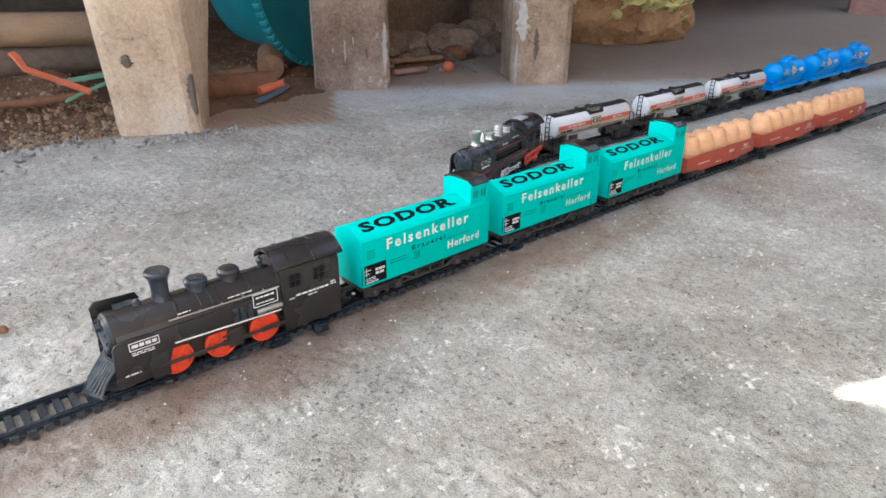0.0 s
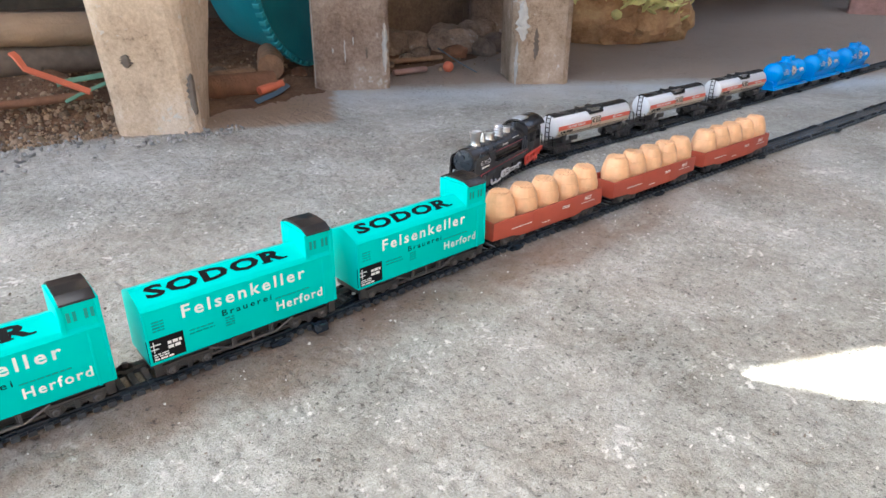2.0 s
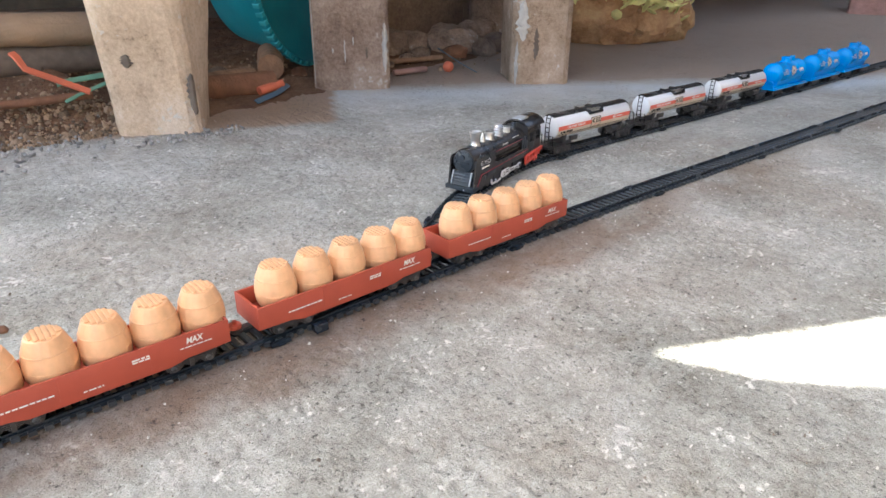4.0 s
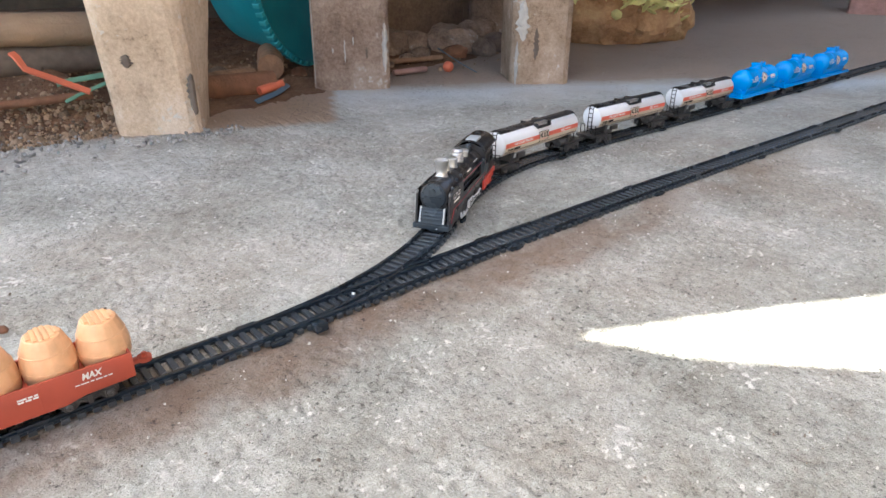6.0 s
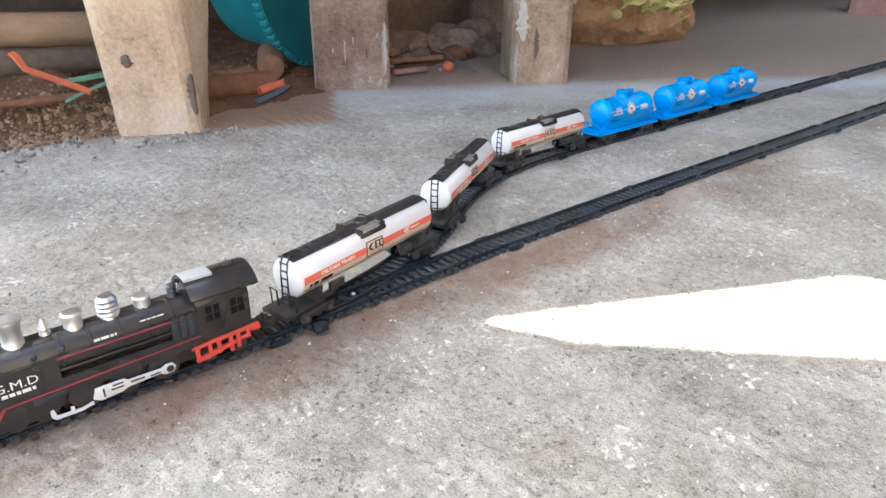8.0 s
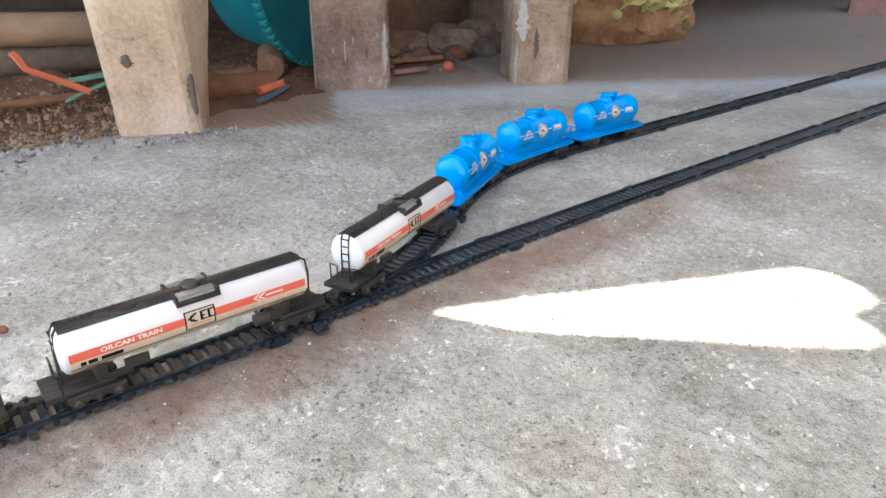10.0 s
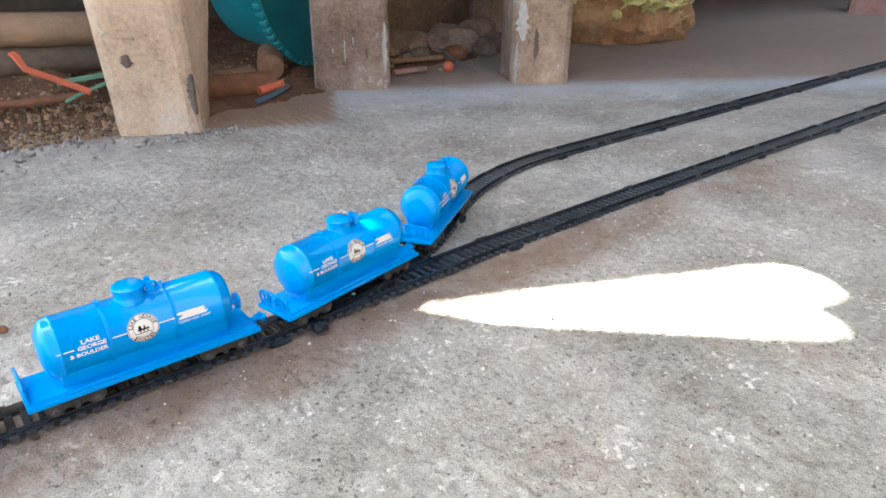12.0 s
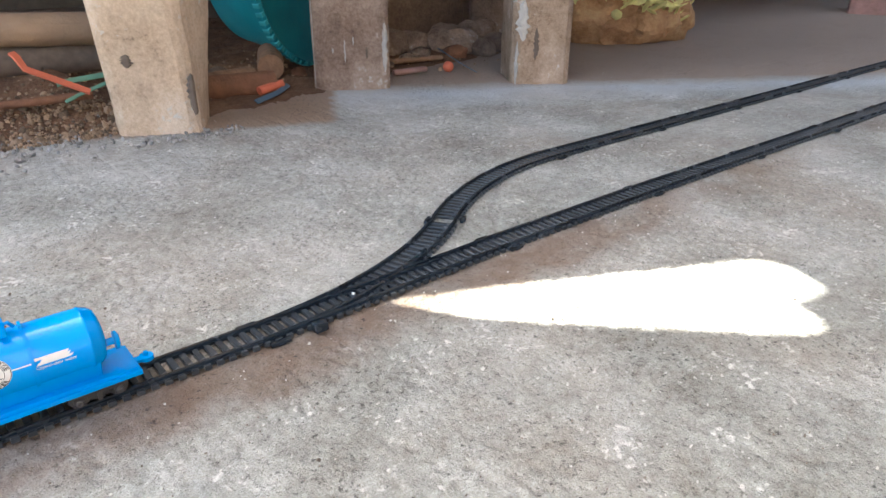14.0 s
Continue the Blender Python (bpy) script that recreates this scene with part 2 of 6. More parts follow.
M_BLACKP = mat("black_print", (0.007, 0.007, 0.008), 0.6, vary=0.1, bump=0.0, spec=0.12)
M_RED = mat("red_brown_plastic", (0.40, 0.075, 0.045), 0.48, vary=0.12, scale=90.0, bump=0.08)
M_WHEEL = mat("orange_red_plastic", (0.75, 0.075, 0.03), 0.42, vary=0.08, bump=0.05)
M_WOOD = mat("tan_barrel_plastic", (0.74, 0.43, 0.235), 0.42, vary=0.2, scale=160.0, bump=0.1)
M_SILVER = mat("chromed_plastic", (0.66, 0.66, 0.66), 0.40, metal=1.0, vary=0.12, bump=0.05)
M_AXLE = mat("dark_grey_axle_plastic", (0.058, 0.055, 0.055), 0.35, vary=0.3, bump=0.05)
M_TRUCK = mat("pink_red_plastic", (0.62, 0.075, 0.055), 0.45, vary=0.1, bump=0.05)
M_TANKW = mat("white_tank_plastic", (0.66, 0.67, 0.70), 0.32, vary=0.05, scale=60.0, bump=0.03)
M_TANKR = mat("red_band_print", (0.70, 0.13, 0.085), 0.35, vary=0.06, bump=0.0)
M_CREAM = mat("cream_band_print", (0.62, 0.54, 0.44), 0.35, vary=0.08, bump=0.0)
M_BLUE = mat("glossy_blue_plastic", (0.0, 0.29, 0.78), 0.10, vary=0.04, scale=50.0, bump=0.02, spec=0.32)
M_GREY = mat("light_grey_plastic", (0.42, 0.44, 0.46), 0.35, vary=0.1, bump=0.05)
M_REDLINE = mat("red_line_print", (0.30, 0.035, 0.05), 0.45, vary=0.1, bump=0.0)
M_TEAL = mat("teal_plastic", (0.015, 0.25, 0.31), 0.45, vary=0.35, scale=12.0, bump=0.05, bump_scale=60.0)
M_TEALL = mat("pale_teal_plastic", (0.05, 0.36, 0.42), 0.45, vary=0.25, scale=40.0, bump=0.05)
M_BARK = mat("brown_wood", (0.27, 0.165, 0.105), 0.85, vary=0.5, scale=60.0, bump=0.5, bump_scale=120.0)
M_BAMBOO = mat("grey_brown_bamboo", (0.34, 0.235, 0.155), 0.7, vary=0.3, scale=25.0, bump=0.3, bump_scale=120.0)
M_BRICK = mat("dusty_red_brick", (0.22, 0.105, 0.06), 0.9, vary=0.4, scale=70.0, bump=0.5, bump_scale=200.0)
M_ORANGE = mat("orange_strap_plastic", (0.62, 0.16, 0.09), 0.5, vary=0.15, scale=60.0)
M_STRAPG = mat("green_strap_plastic", (0.12, 0.26, 0.18), 0.5, vary=0.2, scale=60.0)
M_STRAPB = mat("blue_grey_strap_plastic", (0.08, 0.13, 0.18), 0.5, vary=0.2, scale=60.0)
M_ROCK = blotched("yellow_brown_stone", [(0.3, (0.17, 0.085, 0.04)), (0.46, (0.40, 0.225, 0.115)), (0.58, (0.54, 0.35, 0.19)), (0.72, (0.64, 0.50, 0.27))],
                  30.0, 9.0, rough=0.9, bump=0.6, bump_scale=110.0)
M_PINK = mat("faded_pink_cloth", (0.45, 0.27, 0.24), 0.9, vary=0.35, scale=30.0, bump=0.3, bump_scale=90.0)
M_LEAF = mat("pale_yellow_green_leaf", (0.78, 0.76, 0.34), 0.7, vary=0.4, scale=40.0, bump=0.2)


# ---------------------------------------------------------------- mesh helpers
def finish(bm, material, smooth=30.0):
    me = bpy.data.meshes.new("mesh")
    bmesh.ops.recalc_face_normals(bm, faces=bm.faces)
    bm.to_mesh(me)
    bm.free()
    me.materials.append(material)
    if smooth:
        for p in me.polygons:
            p.use_smooth = True
        me.set_sharp_from_angle(angle=radians(smooth))
    return me


def part(name, bm, material, parent=None, label="", smooth=30.0):
    ob = new(name, finish(bm, material, smooth))
    ob.parent = parent
    if name in ("small_print", "rivet"):
        tagged(ob, kind="stuff")
    if label:
        tagged(ob, label)
    return ob


def thing(name, label, category, group="", kind=""):
    return tagged(new(name), label, category, group, kind)


def box(bm, x0, x1, y0, y1, z0, z1, bevel=0.0, mm=True):
    k = MM if mm else 1.0
    m = Matrix.Translation(((x0 + x1) / 2 * k, (y0 + y1) / 2 * k, (z0 + z1) / 2 * k)) @ Matrix.Diagonal((abs(x1 - x0) * k, abs(y1 - y0) * k, abs(z1 - z0) * k, 1))
    vs = bmesh.ops.create_cube(bm, size=1.0, matrix=m)["verts"]
    if bevel:
        es = list({e for v in vs for e in v.link_edges})
        bmesh.ops.bevel(bm, geom=es, offset=bevel * k, segments=2, profile=0.6, affect="EDGES")
    return bm


def prism(bm, profile, x0, x1, axis="x", bevel=0.0):
    """Extrude a closed profile along x (points y, z), y (points x, z) or z (points x, y), in millimetres."""
    def place(p, s):
        return {"x": (s, p[0], p[1]), "y": (p[0], s, p[1]), "z": (p[0], p[1], s)}[axis]
    a = [bm.verts.new(Vector(place(p, x0)) * MM) for p in profile]
    b = [bm.verts.new(Vector(place(p, x1)) * MM) for p in profile]
    n = len(profile)
    fs = [bm.faces.new(a), bm.faces.new(b[::-1])]
    for i in range(n):
        fs.append(bm.faces.new((a[i], b[i], b[(i + 1) % n], a[(i + 1) % n])))
    bmesh.ops.recalc_face_normals(bm, faces=fs)
    if bevel:
        es = list({e for f in fs for e in f.edges})
        bmesh.ops.bevel(bm, geom=es, offset=bevel * MM, segments=2, profile=0.6, affect="EDGES")
    return bm


def lathe(bm, profile, axis="z", at=(0, 0, 0), seg=24, mm=True):
    """Turn (radius, height) pairs round an axis through at."""
    k = MM if mm else 1.0
    rings = []
    for r, h in profile:
        ring = []
        for i in range(seg):
            a = 2 * math.pi * i / seg
            c, s = r * math.cos(a), r * math.sin(a)
            p = {"z": (c, s, h), "x": (h, c, s), "y": (c, h, s)}[axis]
            ring.append(bm.verts.new((Vector(at) + Vector(p)) * k))
        rings.append(ring)
    for a, b in zip(rings, rings[1:]):
        for i in range(seg):
            bm.faces.new((a[i], a[(i + 1) % seg], b[(i + 1) % seg], b[i]))
    bm.faces.new(rings[0][::-1])
    bm.faces.new(rings[-1])
    return bm


def tube(bm, pts, r, seg=8, mm=True):
    """A round bar along a line of points."""
    k = MM if mm else 1.0
    pts = [Vector(p) * k for p in pts]
    rings = []
    for i, p in enumerate(pts):
        d = (pts[min(i + 1, len(pts) - 1)] - pts[max(i - 1, 0)]).normalized()
        q = d.to_track_quat("Z", "Y")
        rings.append([bm.verts.new(p + q @ Vector((math.cos(2 * math.pi * j / seg) * r * k, math.sin(2 * math.pi * j / seg) * r * k, 0))) for j in range(seg)])
    for a, b in zip(rings, rings[1:]):
        for j in range(seg):
            bm.faces.new((a[j], a[(j + 1) % seg], b[(j + 1) % seg], b[j]))
    bm.faces.new(rings[0][::-1])
    bm.faces.new(rings[-1])
    return bm


def shell(bm, x0, x1, cz, r, a0, a1, seg=10, lift=0.15, cy=0.0, thick=0.3):
    """A strip of print or sheet on a lying cylinder, from angle a0 to a1 (degrees, 0 = towards -y, 90 = up)."""
    rows = []
    for i in range(seg + 1):
        a = radians(a0 + (a1 - a0) * i / seg)
        rows.append([bm.verts.new(Vector((x, cy - rr * math.cos(a), cz + rr * math.sin(a))) * MM)
                     for x, rr in ((x0, r + lift), (x1, r + lift), (x1, r + lift - thick), (x0, r + lift - thick))])
    for p, q in zip(rows, rows[1:]):
        for i in range(4):
            bm.faces.new((p[i], p[(i + 1) % 4], q[(i + 1) % 4], q[i]))
    bm.faces.new(rows[0])
    bm.faces.new(rows[-1][::-1])
    return bm


def lettering(name, text, material, parent, place, height, width=None, bold=0.0, shear=0.0, bend=None, spacing=1.0, label=""):
    """Raised print: text starts at the origin of place, runs along its x, stands along its y; sizes in millimetres.
    bend: radius of a lying cylinder on whose side the print lies."""
    cu = bpy.data.curves.new("text", "FONT")
    cu.body = text
    cu.size = height / 0.70
    cu.offset = bold
    cu.shear = shear
    cu.space_character = spacing
    cu.resolution_u = 2
    ob = bpy.data.objects.new("text", cu)
    scene.collection.objects.link(ob)
    dg = bpy.context.evaluated_depsgraph_get()
    me = bpy.data.meshes.new_from_object(ob.evaluated_get(dg))
    bpy.data.objects.remove(ob)
    bm = bmesh.new()
    bm.from_mesh(me)
    bpy.data.meshes.remove(me)
    bmesh.ops.scale(bm, vec=(MM, MM, MM), verts=bm.verts)
    if width:
        wide = max(v.co.x for v in bm.verts) - min(v.co.x for v in bm.verts)
        bmesh.ops.scale(bm, vec=(width * MM / wide, 1, 1), verts=bm.verts)
    if bend:
        R = bend * MM
        for v in bm.verts:
            a = v.co.y / R
            v.co = Vector((v.co.x, R * math.sin(a), -R * (1 - math.cos(a))))
    bmesh.ops.transform(bm, matrix=place, verts=bm.verts)
    me = bpy.data.meshes.new(name)
    bm.to_mesh(me)
    bm.free()
    me.materials.append(material)
    t = new(name, me)
    t.parent = parent
    if label:
        tagged(t, label)
    return t


def on_side(x, y, z, tilt=0.0):
    """Place of print on a side that faces -y; tilt leans it back."""
    return Matrix.Translation((x * MM, y * MM, z * MM)) @ Matrix.Rotation(radians(90 - tilt), 4, "X")


def bars(bm, x, y, z, w, h, rows, gap, rnd, tilt=0.0):
    """Rows of small unreadable print as plain bars on a side facing -y."""
    for r in range(rows):
        cx = x
        while cx < x + w - 0.5:
            ww = min(rnd.uniform(1.6, 4.5), x + w - cx)
            zz = z - r * (h + gap)
            box(bm, cx, cx + ww, y - 0.12, y + 0.12, zz, zz + h)
            cx += ww + 0.7
    return bm


# ---------------------------------------------------------------- track plan (millimetres)
JOINTS_X = [-3000.0, -692.0, -466.0, -240.0, 0.0, 226.0, 452.0, 678.0, 904.0, 1130.0, 1356.0, 1582.0, 1808.0]
JOINTS_Y = [-5.0, -12.0, -13.0, -13.5, -6.5, -6.0, -10.0, -15.0, -18.5, -22.0, -26.0, -30.0, -34.0]
X0, X1, Y0, Y1 = -255.0, 250.0, -13.5, 153.5
TURN = 2 * math.atan((Y1 - Y0) / (X1 - X0))
RAD = (X1 - X0) / 2 / math.sin(TURN)
ARC = 2 * RAD * TURN
Z_RAIL = 5.5


def path_main(u):
    return (u, float(np.interp(u, JOINTS_X, JOINTS_Y)))


def path_branch(u):
    if u >= X1:
        return (u, Y1)
    s = X1 - u
    if s < RAD * TURN:
        return (X1 - RAD * math.sin(s / RAD), Y1 - RAD * (1 - math.cos(s / RAD)))
    if s < ARC:
        a = (ARC - s) / RAD
        return (X0 + RAD * math.sin(a), Y0 + RAD * (1 - math.cos(a)))
    x = X0 - (s - ARC)
    return (x, path_main(x)[1])


# ---------------------------------------------------------------- setting
def lattice_noise(x, y, scale, seed):
    """Smooth noise, 0 to 1, on the grid of x by y."""
    table = np.random.default_rng(seed).random((256, 256))
    u, v = np.asarray(x) * scale + 500.0, np.asarray(y) * scale + 500.0
    iu, iv = np.floor(u).astype(int), np.floor(v).astype(int)
    fu, fv = u - iu, v - iv
    fu, fv = (fu * fu * (3 - 2 * fu))[:, None], (fv * fv * (3 - 2 * fv))[None, :]

    def at(i, j):
        return table[np.ix_((iu + i) % 256, (iv + j) % 256)]

    return (at(0, 0) * (1 - fu) + at(1, 0) * fu) * (1 - fv) + (at(0, 1) * (1 - fu) + at(1, 1) * fu) * fv


def build_floor():
    # one sheet, finely cut where the camera stands near, with worn hollows and torn pits
    def cuts(lo, hi, fine, ends):
        mid = list(np.arange(lo, hi, fine))
        out, step, left, right = [], fine, lo, hi
        while left > ends[0] or right < ends[1]:
            step *= 1.14
            left, right = max(left - step, ends[0]), min(right + step, ends[1])
            out += [left, right]
        return np.array(sorted(set(round(float(c), 5) for c in mid + out)))

    xs, ys = cuts(-0.46, 0.46, 0.0021, (-3.0, 5.0)), cuts(-0.42, 0.40, 0.0021, (-4.0, 4.0))
    rough = np.clip(lattice_noise(xs, ys, 9.0, 1) * 0.6 + lattice_noise(xs, ys, 27.0, 2) * 0.6 - 0.22, 0.0, 1.0)
    fine = lattice_noise(xs, ys, 140.0, 3) * 0.6 + lattice_noise(xs, ys, 270.0, 4) * 0.4
    grain = lattice_noise(xs, ys, 230.0, 5)
    z = (lattice_noise(xs, ys, 16.0, 6) - 1.0) * 0.0010
    z -= np.clip(0.42 - fine, 0.0, 1.0) * 0.0105 * (0.25 + rough)
    z += (grain - 1.0) * 0.0015 * (0.35 + rough)
    nx, ny = len(xs), len(ys)
    co = np.empty((nx, ny, 3))
    co[:, :, 0], co[:, :, 1], co[:, :, 2] = xs[:, None], ys[None, :], z
    i, j = np.meshgrid(np.arange(nx - 1), np.arange(ny - 1), indexing="ij")
    a = (i * ny + j).ravel()
    quads = np.stack([a, a + ny, a + ny + 1, a + 1], axis=1)
    me = bpy.data.meshes.new("floor")
    me.from_pydata(co.reshape(-1, 3), [], quads)
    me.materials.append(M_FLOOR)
    me.polygons.foreach_set("use_smooth", np.ones(len(quads), dtype=bool))
    tagged(new("floor", me), "worn grey concrete floor with stains, pits, brown soil, painted-in sheen and shade", "floor", kind="structure")


def build_under_house():
    # unseen shell over the posts, added for shade: two slabs, wall, dark back
    run = Vector((0.857, -0.515))
    nrm = Vector((0.515, 0.857))

    def slab(name, pts, z0, z1, material, label):
        bm = bmesh.new()
        a = [bm.verts.new((p[0], p[1], z0)) for p in pts]
        b = [bm.verts.new((p[0], p[1], z1)) for p in pts]
        bm.faces.new(a)
        bm.faces.new(b)
        for i in range(len(pts)):
            bm.faces.new((a[i], a[(i + 1) % len(pts)], b[(i + 1) % len(pts)], b[i]))
        tagged(part(name, bm, material), label, "ceiling", kind="structure")

    p0 = Vector((0.64, 0.455))
    slab("ceiling_1", [p0 - run * 0.62, p0 + run * 0.75, p0 + run * 0.75 + nrm * 4.5, p0 - run * 0.62 + nrm * 4.5], 0.60, 0.65, M_BOARD, "dark timber underside of the raised floor, unseen, added for shade")
    slab("ceiling_2", [(-1.0, 0.60), (-0.12, 0.53), (0.12, 0.485), (0.28, 0.80), (5.0, 0.80), (5.0, 4.0), (-1.0, 4.0)], 0.655, 0.70, M_BOARD, "dark timber underside of the raised floor, unseen, added for shade")
    # wall added to keep sky light from the back under the house
    bm = bmesh.new()
    box(bm, -3.0, 5.0, 2.9, 3.0, 0.0, 0.60, mm=False)
    tagged(part("wall_north", bm, M_BOARD), "dark board wall added to close the back under the house", "wall", kind="structure")
    bm = bmesh.new()
    box(bm, 0.42, 1.02, 1.20, 1.26, -0.01, 0.60, mm=False)
    tagged(part("wall_inner", bm, M_MUD), "brown mud-stained low wall under the house", "wall", kind="structure")
    # unseen wall added over the slab to block the sun; the mask covers its opening
    bm = bmesh.new()
    for x0, x1, z0, z1 in ((-1.05, -0.78, 0.70, 5.6), (0.25, 5.0, 0.70, 5.6), (-0.78, 0.25, 0.70, 1.15), (-0.78, 0.25, 2.2, 5.6)):
        box(bm, x0, x1, 0.80, 0.84, z0, z1, mm=False)
    tagged(part("sun_block_wall", bm, M_BOARD), "added unseen board wall that keeps the sun off the yard", "wall", kind="structure")
    # unseen wall added to cut off low sky at the far end
    bm = bmesh.new()
    box(bm, 4.9, 5.0, -3.0, 2.9, 0.0, 2.4, mm=False)
    tagged(part("wall_east", bm, M_BOARD), "dark board wall added out of view to close the far end", "wall", kind="structure")
    # roof added out of view to darken the far half of the yard
    bm = bmesh.new()
    box(bm, 0.26, 1.6, -1.9, 0.798, 2.60, 2.64, mm=False)
    tagged(part("shade_roof", bm, M_BOARD), "added unseen board roof that darkens the far half of the yard", "ceiling", kind="structure")
    # wall added behind the camera to block low sky and bounce warm light
    bm = bmesh.new()
    box(bm, -1.2, 4.9, -1.75, -1.65, 0.0, 2.3, mm=False)
    tagged(part("wall_south", bm, M_BOUNCE_WALL), "added unseen warm brown wall that blocks low sky and bounces light", "wall", kind="structure")


PEBBLE = (-0.380, 0.106)


def soil_height(x, y):
    edge = 0.635 - 0.10 * max(0.0, x + 0.25) + 0.02 * noise.noise((x * 20, 0, 0)) + 0.35 * max(0.0, x + 0.02)
    h = min(1.0, max(0.0, (y - edge) * 12.0))
    heap = min(0.055, max(0.0, (y - edge - 0.03) * 0.32)) * min(1.0, max(0.0, (-0.06 - x) * 8.0))
    return -0.006 + heap + h * (0.012 + 0.012 * noise.noise((x * 14, y * 14, 0)) + 0.006 * noise.noise((x * 60, y * 60, 3)))


def build_soil():
    bm = bmesh.new()
    bmesh.ops.create_grid(bm, x_segments=120, y_segments=80, size=0.5)
    for v in bm.verts:
        x, y = v.co.x * 2.6 - 0.55, v.co.y * 1.5 + 1.36
        v.co = Vector((x, y, soil_height(x, y)))
    tagged(part("ground", bm, M_SOIL), "dark loose soil with rubble under the house", "ground", kind="structure")
    rnd = random.Random(4)
    bm = bmesh.new()
    bmesh.ops.create_icosphere(bm, subdivisions=1, radius=1.0)
    ico_v = [v.co.copy() for v in bm.verts]
    ico_f = [[v.index for v in f.verts] for f in bm.faces]
    bm.free()
    verts, faces = [], []
    for i in range(2600):
        x, y = rnd.uniform(-0.5, -0.10), 0.62 + abs(rnd.gauss(0, 0.09))
        if i > 2200:
            x, y = rnd.uniform(-0.1, 0.9), rnd.uniform(0.72, 1.25)
        r = rnd.uniform(0.0010, 0.0036) * (2.2 if rnd.random() < 0.06 else 1.0)
        m = Matrix.Translation((x, y, max(0.0, soil_height(x, y)) + r * 0.3)) @ Euler((rnd.uniform(0, 3), rnd.uniform(0, 3), 0)).to_matrix().to_4x4() @ Matrix.Diagonal((r * rnd.uniform(0.7, 1.5), r, r * rnd.uniform(0.5, 0.9), 1))
        k = len(verts)
        verts += [m @ v + Vector((rnd.uniform(-1, 1), rnd.uniform(-1, 1), rnd.uniform(-1, 1))) * r * 0.18 for v in ico_v]
        faces += [[k + j for j in f] for f in ico_f]
    me = bpy.data.meshes.new("gravel")
    me.from_pydata(verts, [], faces)
    me.materials.append(M_STONE)
    tagged(new("gravel", me), "loose gravel and rubble on the soil", "gravel", kind="stuff")
    cube_v = [Vector((a, b, c)) * 0.8 for a in (-1, 1) for b in (-1, 1) for c in (-1, 1)]
    cube_f = [(0, 1, 3, 2), (4, 6, 7, 5), (0, 4, 5, 1), (2, 3, 7, 6), (0, 2, 6, 4), (1, 5, 7, 3)]
    for count, big, material, label in ((900, 0.0009, M_GRIT, "pale grit scattered on the concrete floor"), (1500, 0.0006, M_CRUMB, "dark crumbs of soil on the concrete floor")):
        verts, faces = [], []
        for i in range(count):
            x, y = rnd.uniform(-0.45, 0.9), rnd.uniform(-0.38, 0.62)
            if i % 2:
                x, y = rnd.uniform(-0.42, 0.35), rnd.uniform(-0.36, 0.15)
            r = rnd.uniform(0.0003, big) * (1.7 if rnd.random() < 0.03 else 1.0)
            m = Matrix.Translation((x, y, r * 0.3)) @ Euler((rnd.uniform(0, 3), rnd.uniform(0, 3), 0)).to_matrix().to_4x4() @ Matrix.Diagonal((r * rnd.uniform(0.7, 1.6), r, r * 0.6, 1))
            k = len(verts)
            verts += [m @ v for v in cube_v]
            faces += [[k + j for j in f] for f in cube_f]
        me = bpy.data.meshes.new("grit")
        me.from_pydata(verts, [], faces)
        me.materials.append(material)
        tagged(new("grit", me), label, "grit", kind="stuff")
    verts, faces = [], []
    for i in range(260):
        x, y = rnd.uniform(-0.5, 0.0), 0.60 + rnd.gauss(0, 0.035)
        if x > -0.16:
            y = 0.545 + rnd.gauss(0, 0.012)
        r = rnd.uniform(0.0010, 0.0034)
        m = Matrix.Translation((x, y, max(0.0, soil_height(x, y)) + r * 0.4)) @ Euler((rnd.uniform(0, 3), rnd.uniform(0, 3), 0)).to_matrix().to_4x4() @ Matrix.Diagonal((r * rnd.uniform(0.8, 1.7), r, r * 0.6, 1))
        k = len(verts)
        verts += [m @ v + Vector((rnd.uniform(-1, 1), rnd.uniform(-1, 1), rnd.uniform(-1, 1))) * r * 0.2 for v in ico_v]
        faces += [[k + j for j in f] for f in ico_f]
    me = bpy.data.meshes.new("stone_chips")
    me.from_pydata(verts, [], faces)
    me.materials.append(M_CHIP)
    tagged(new("stone_chips", me), "pale grey stone chips along the floor edge", "gravel", kind="stuff")
    bm = bmesh.new()
    bmesh.ops.create_icosphere(bm, subdivisions=3, radius=0.004)
    for v in bm.verts:
        v.co *= 1 + 0.25 * noise.noise(v.co * 300)
        v.co.z *= 0.7
    ob = tagged(part("pebble", bm, M_BRICK), "small brown pebble on the concrete floor", "pebble")
    ob.matrix_world = pose(PEBBLE[0], PEBBLE[1], 0.003)


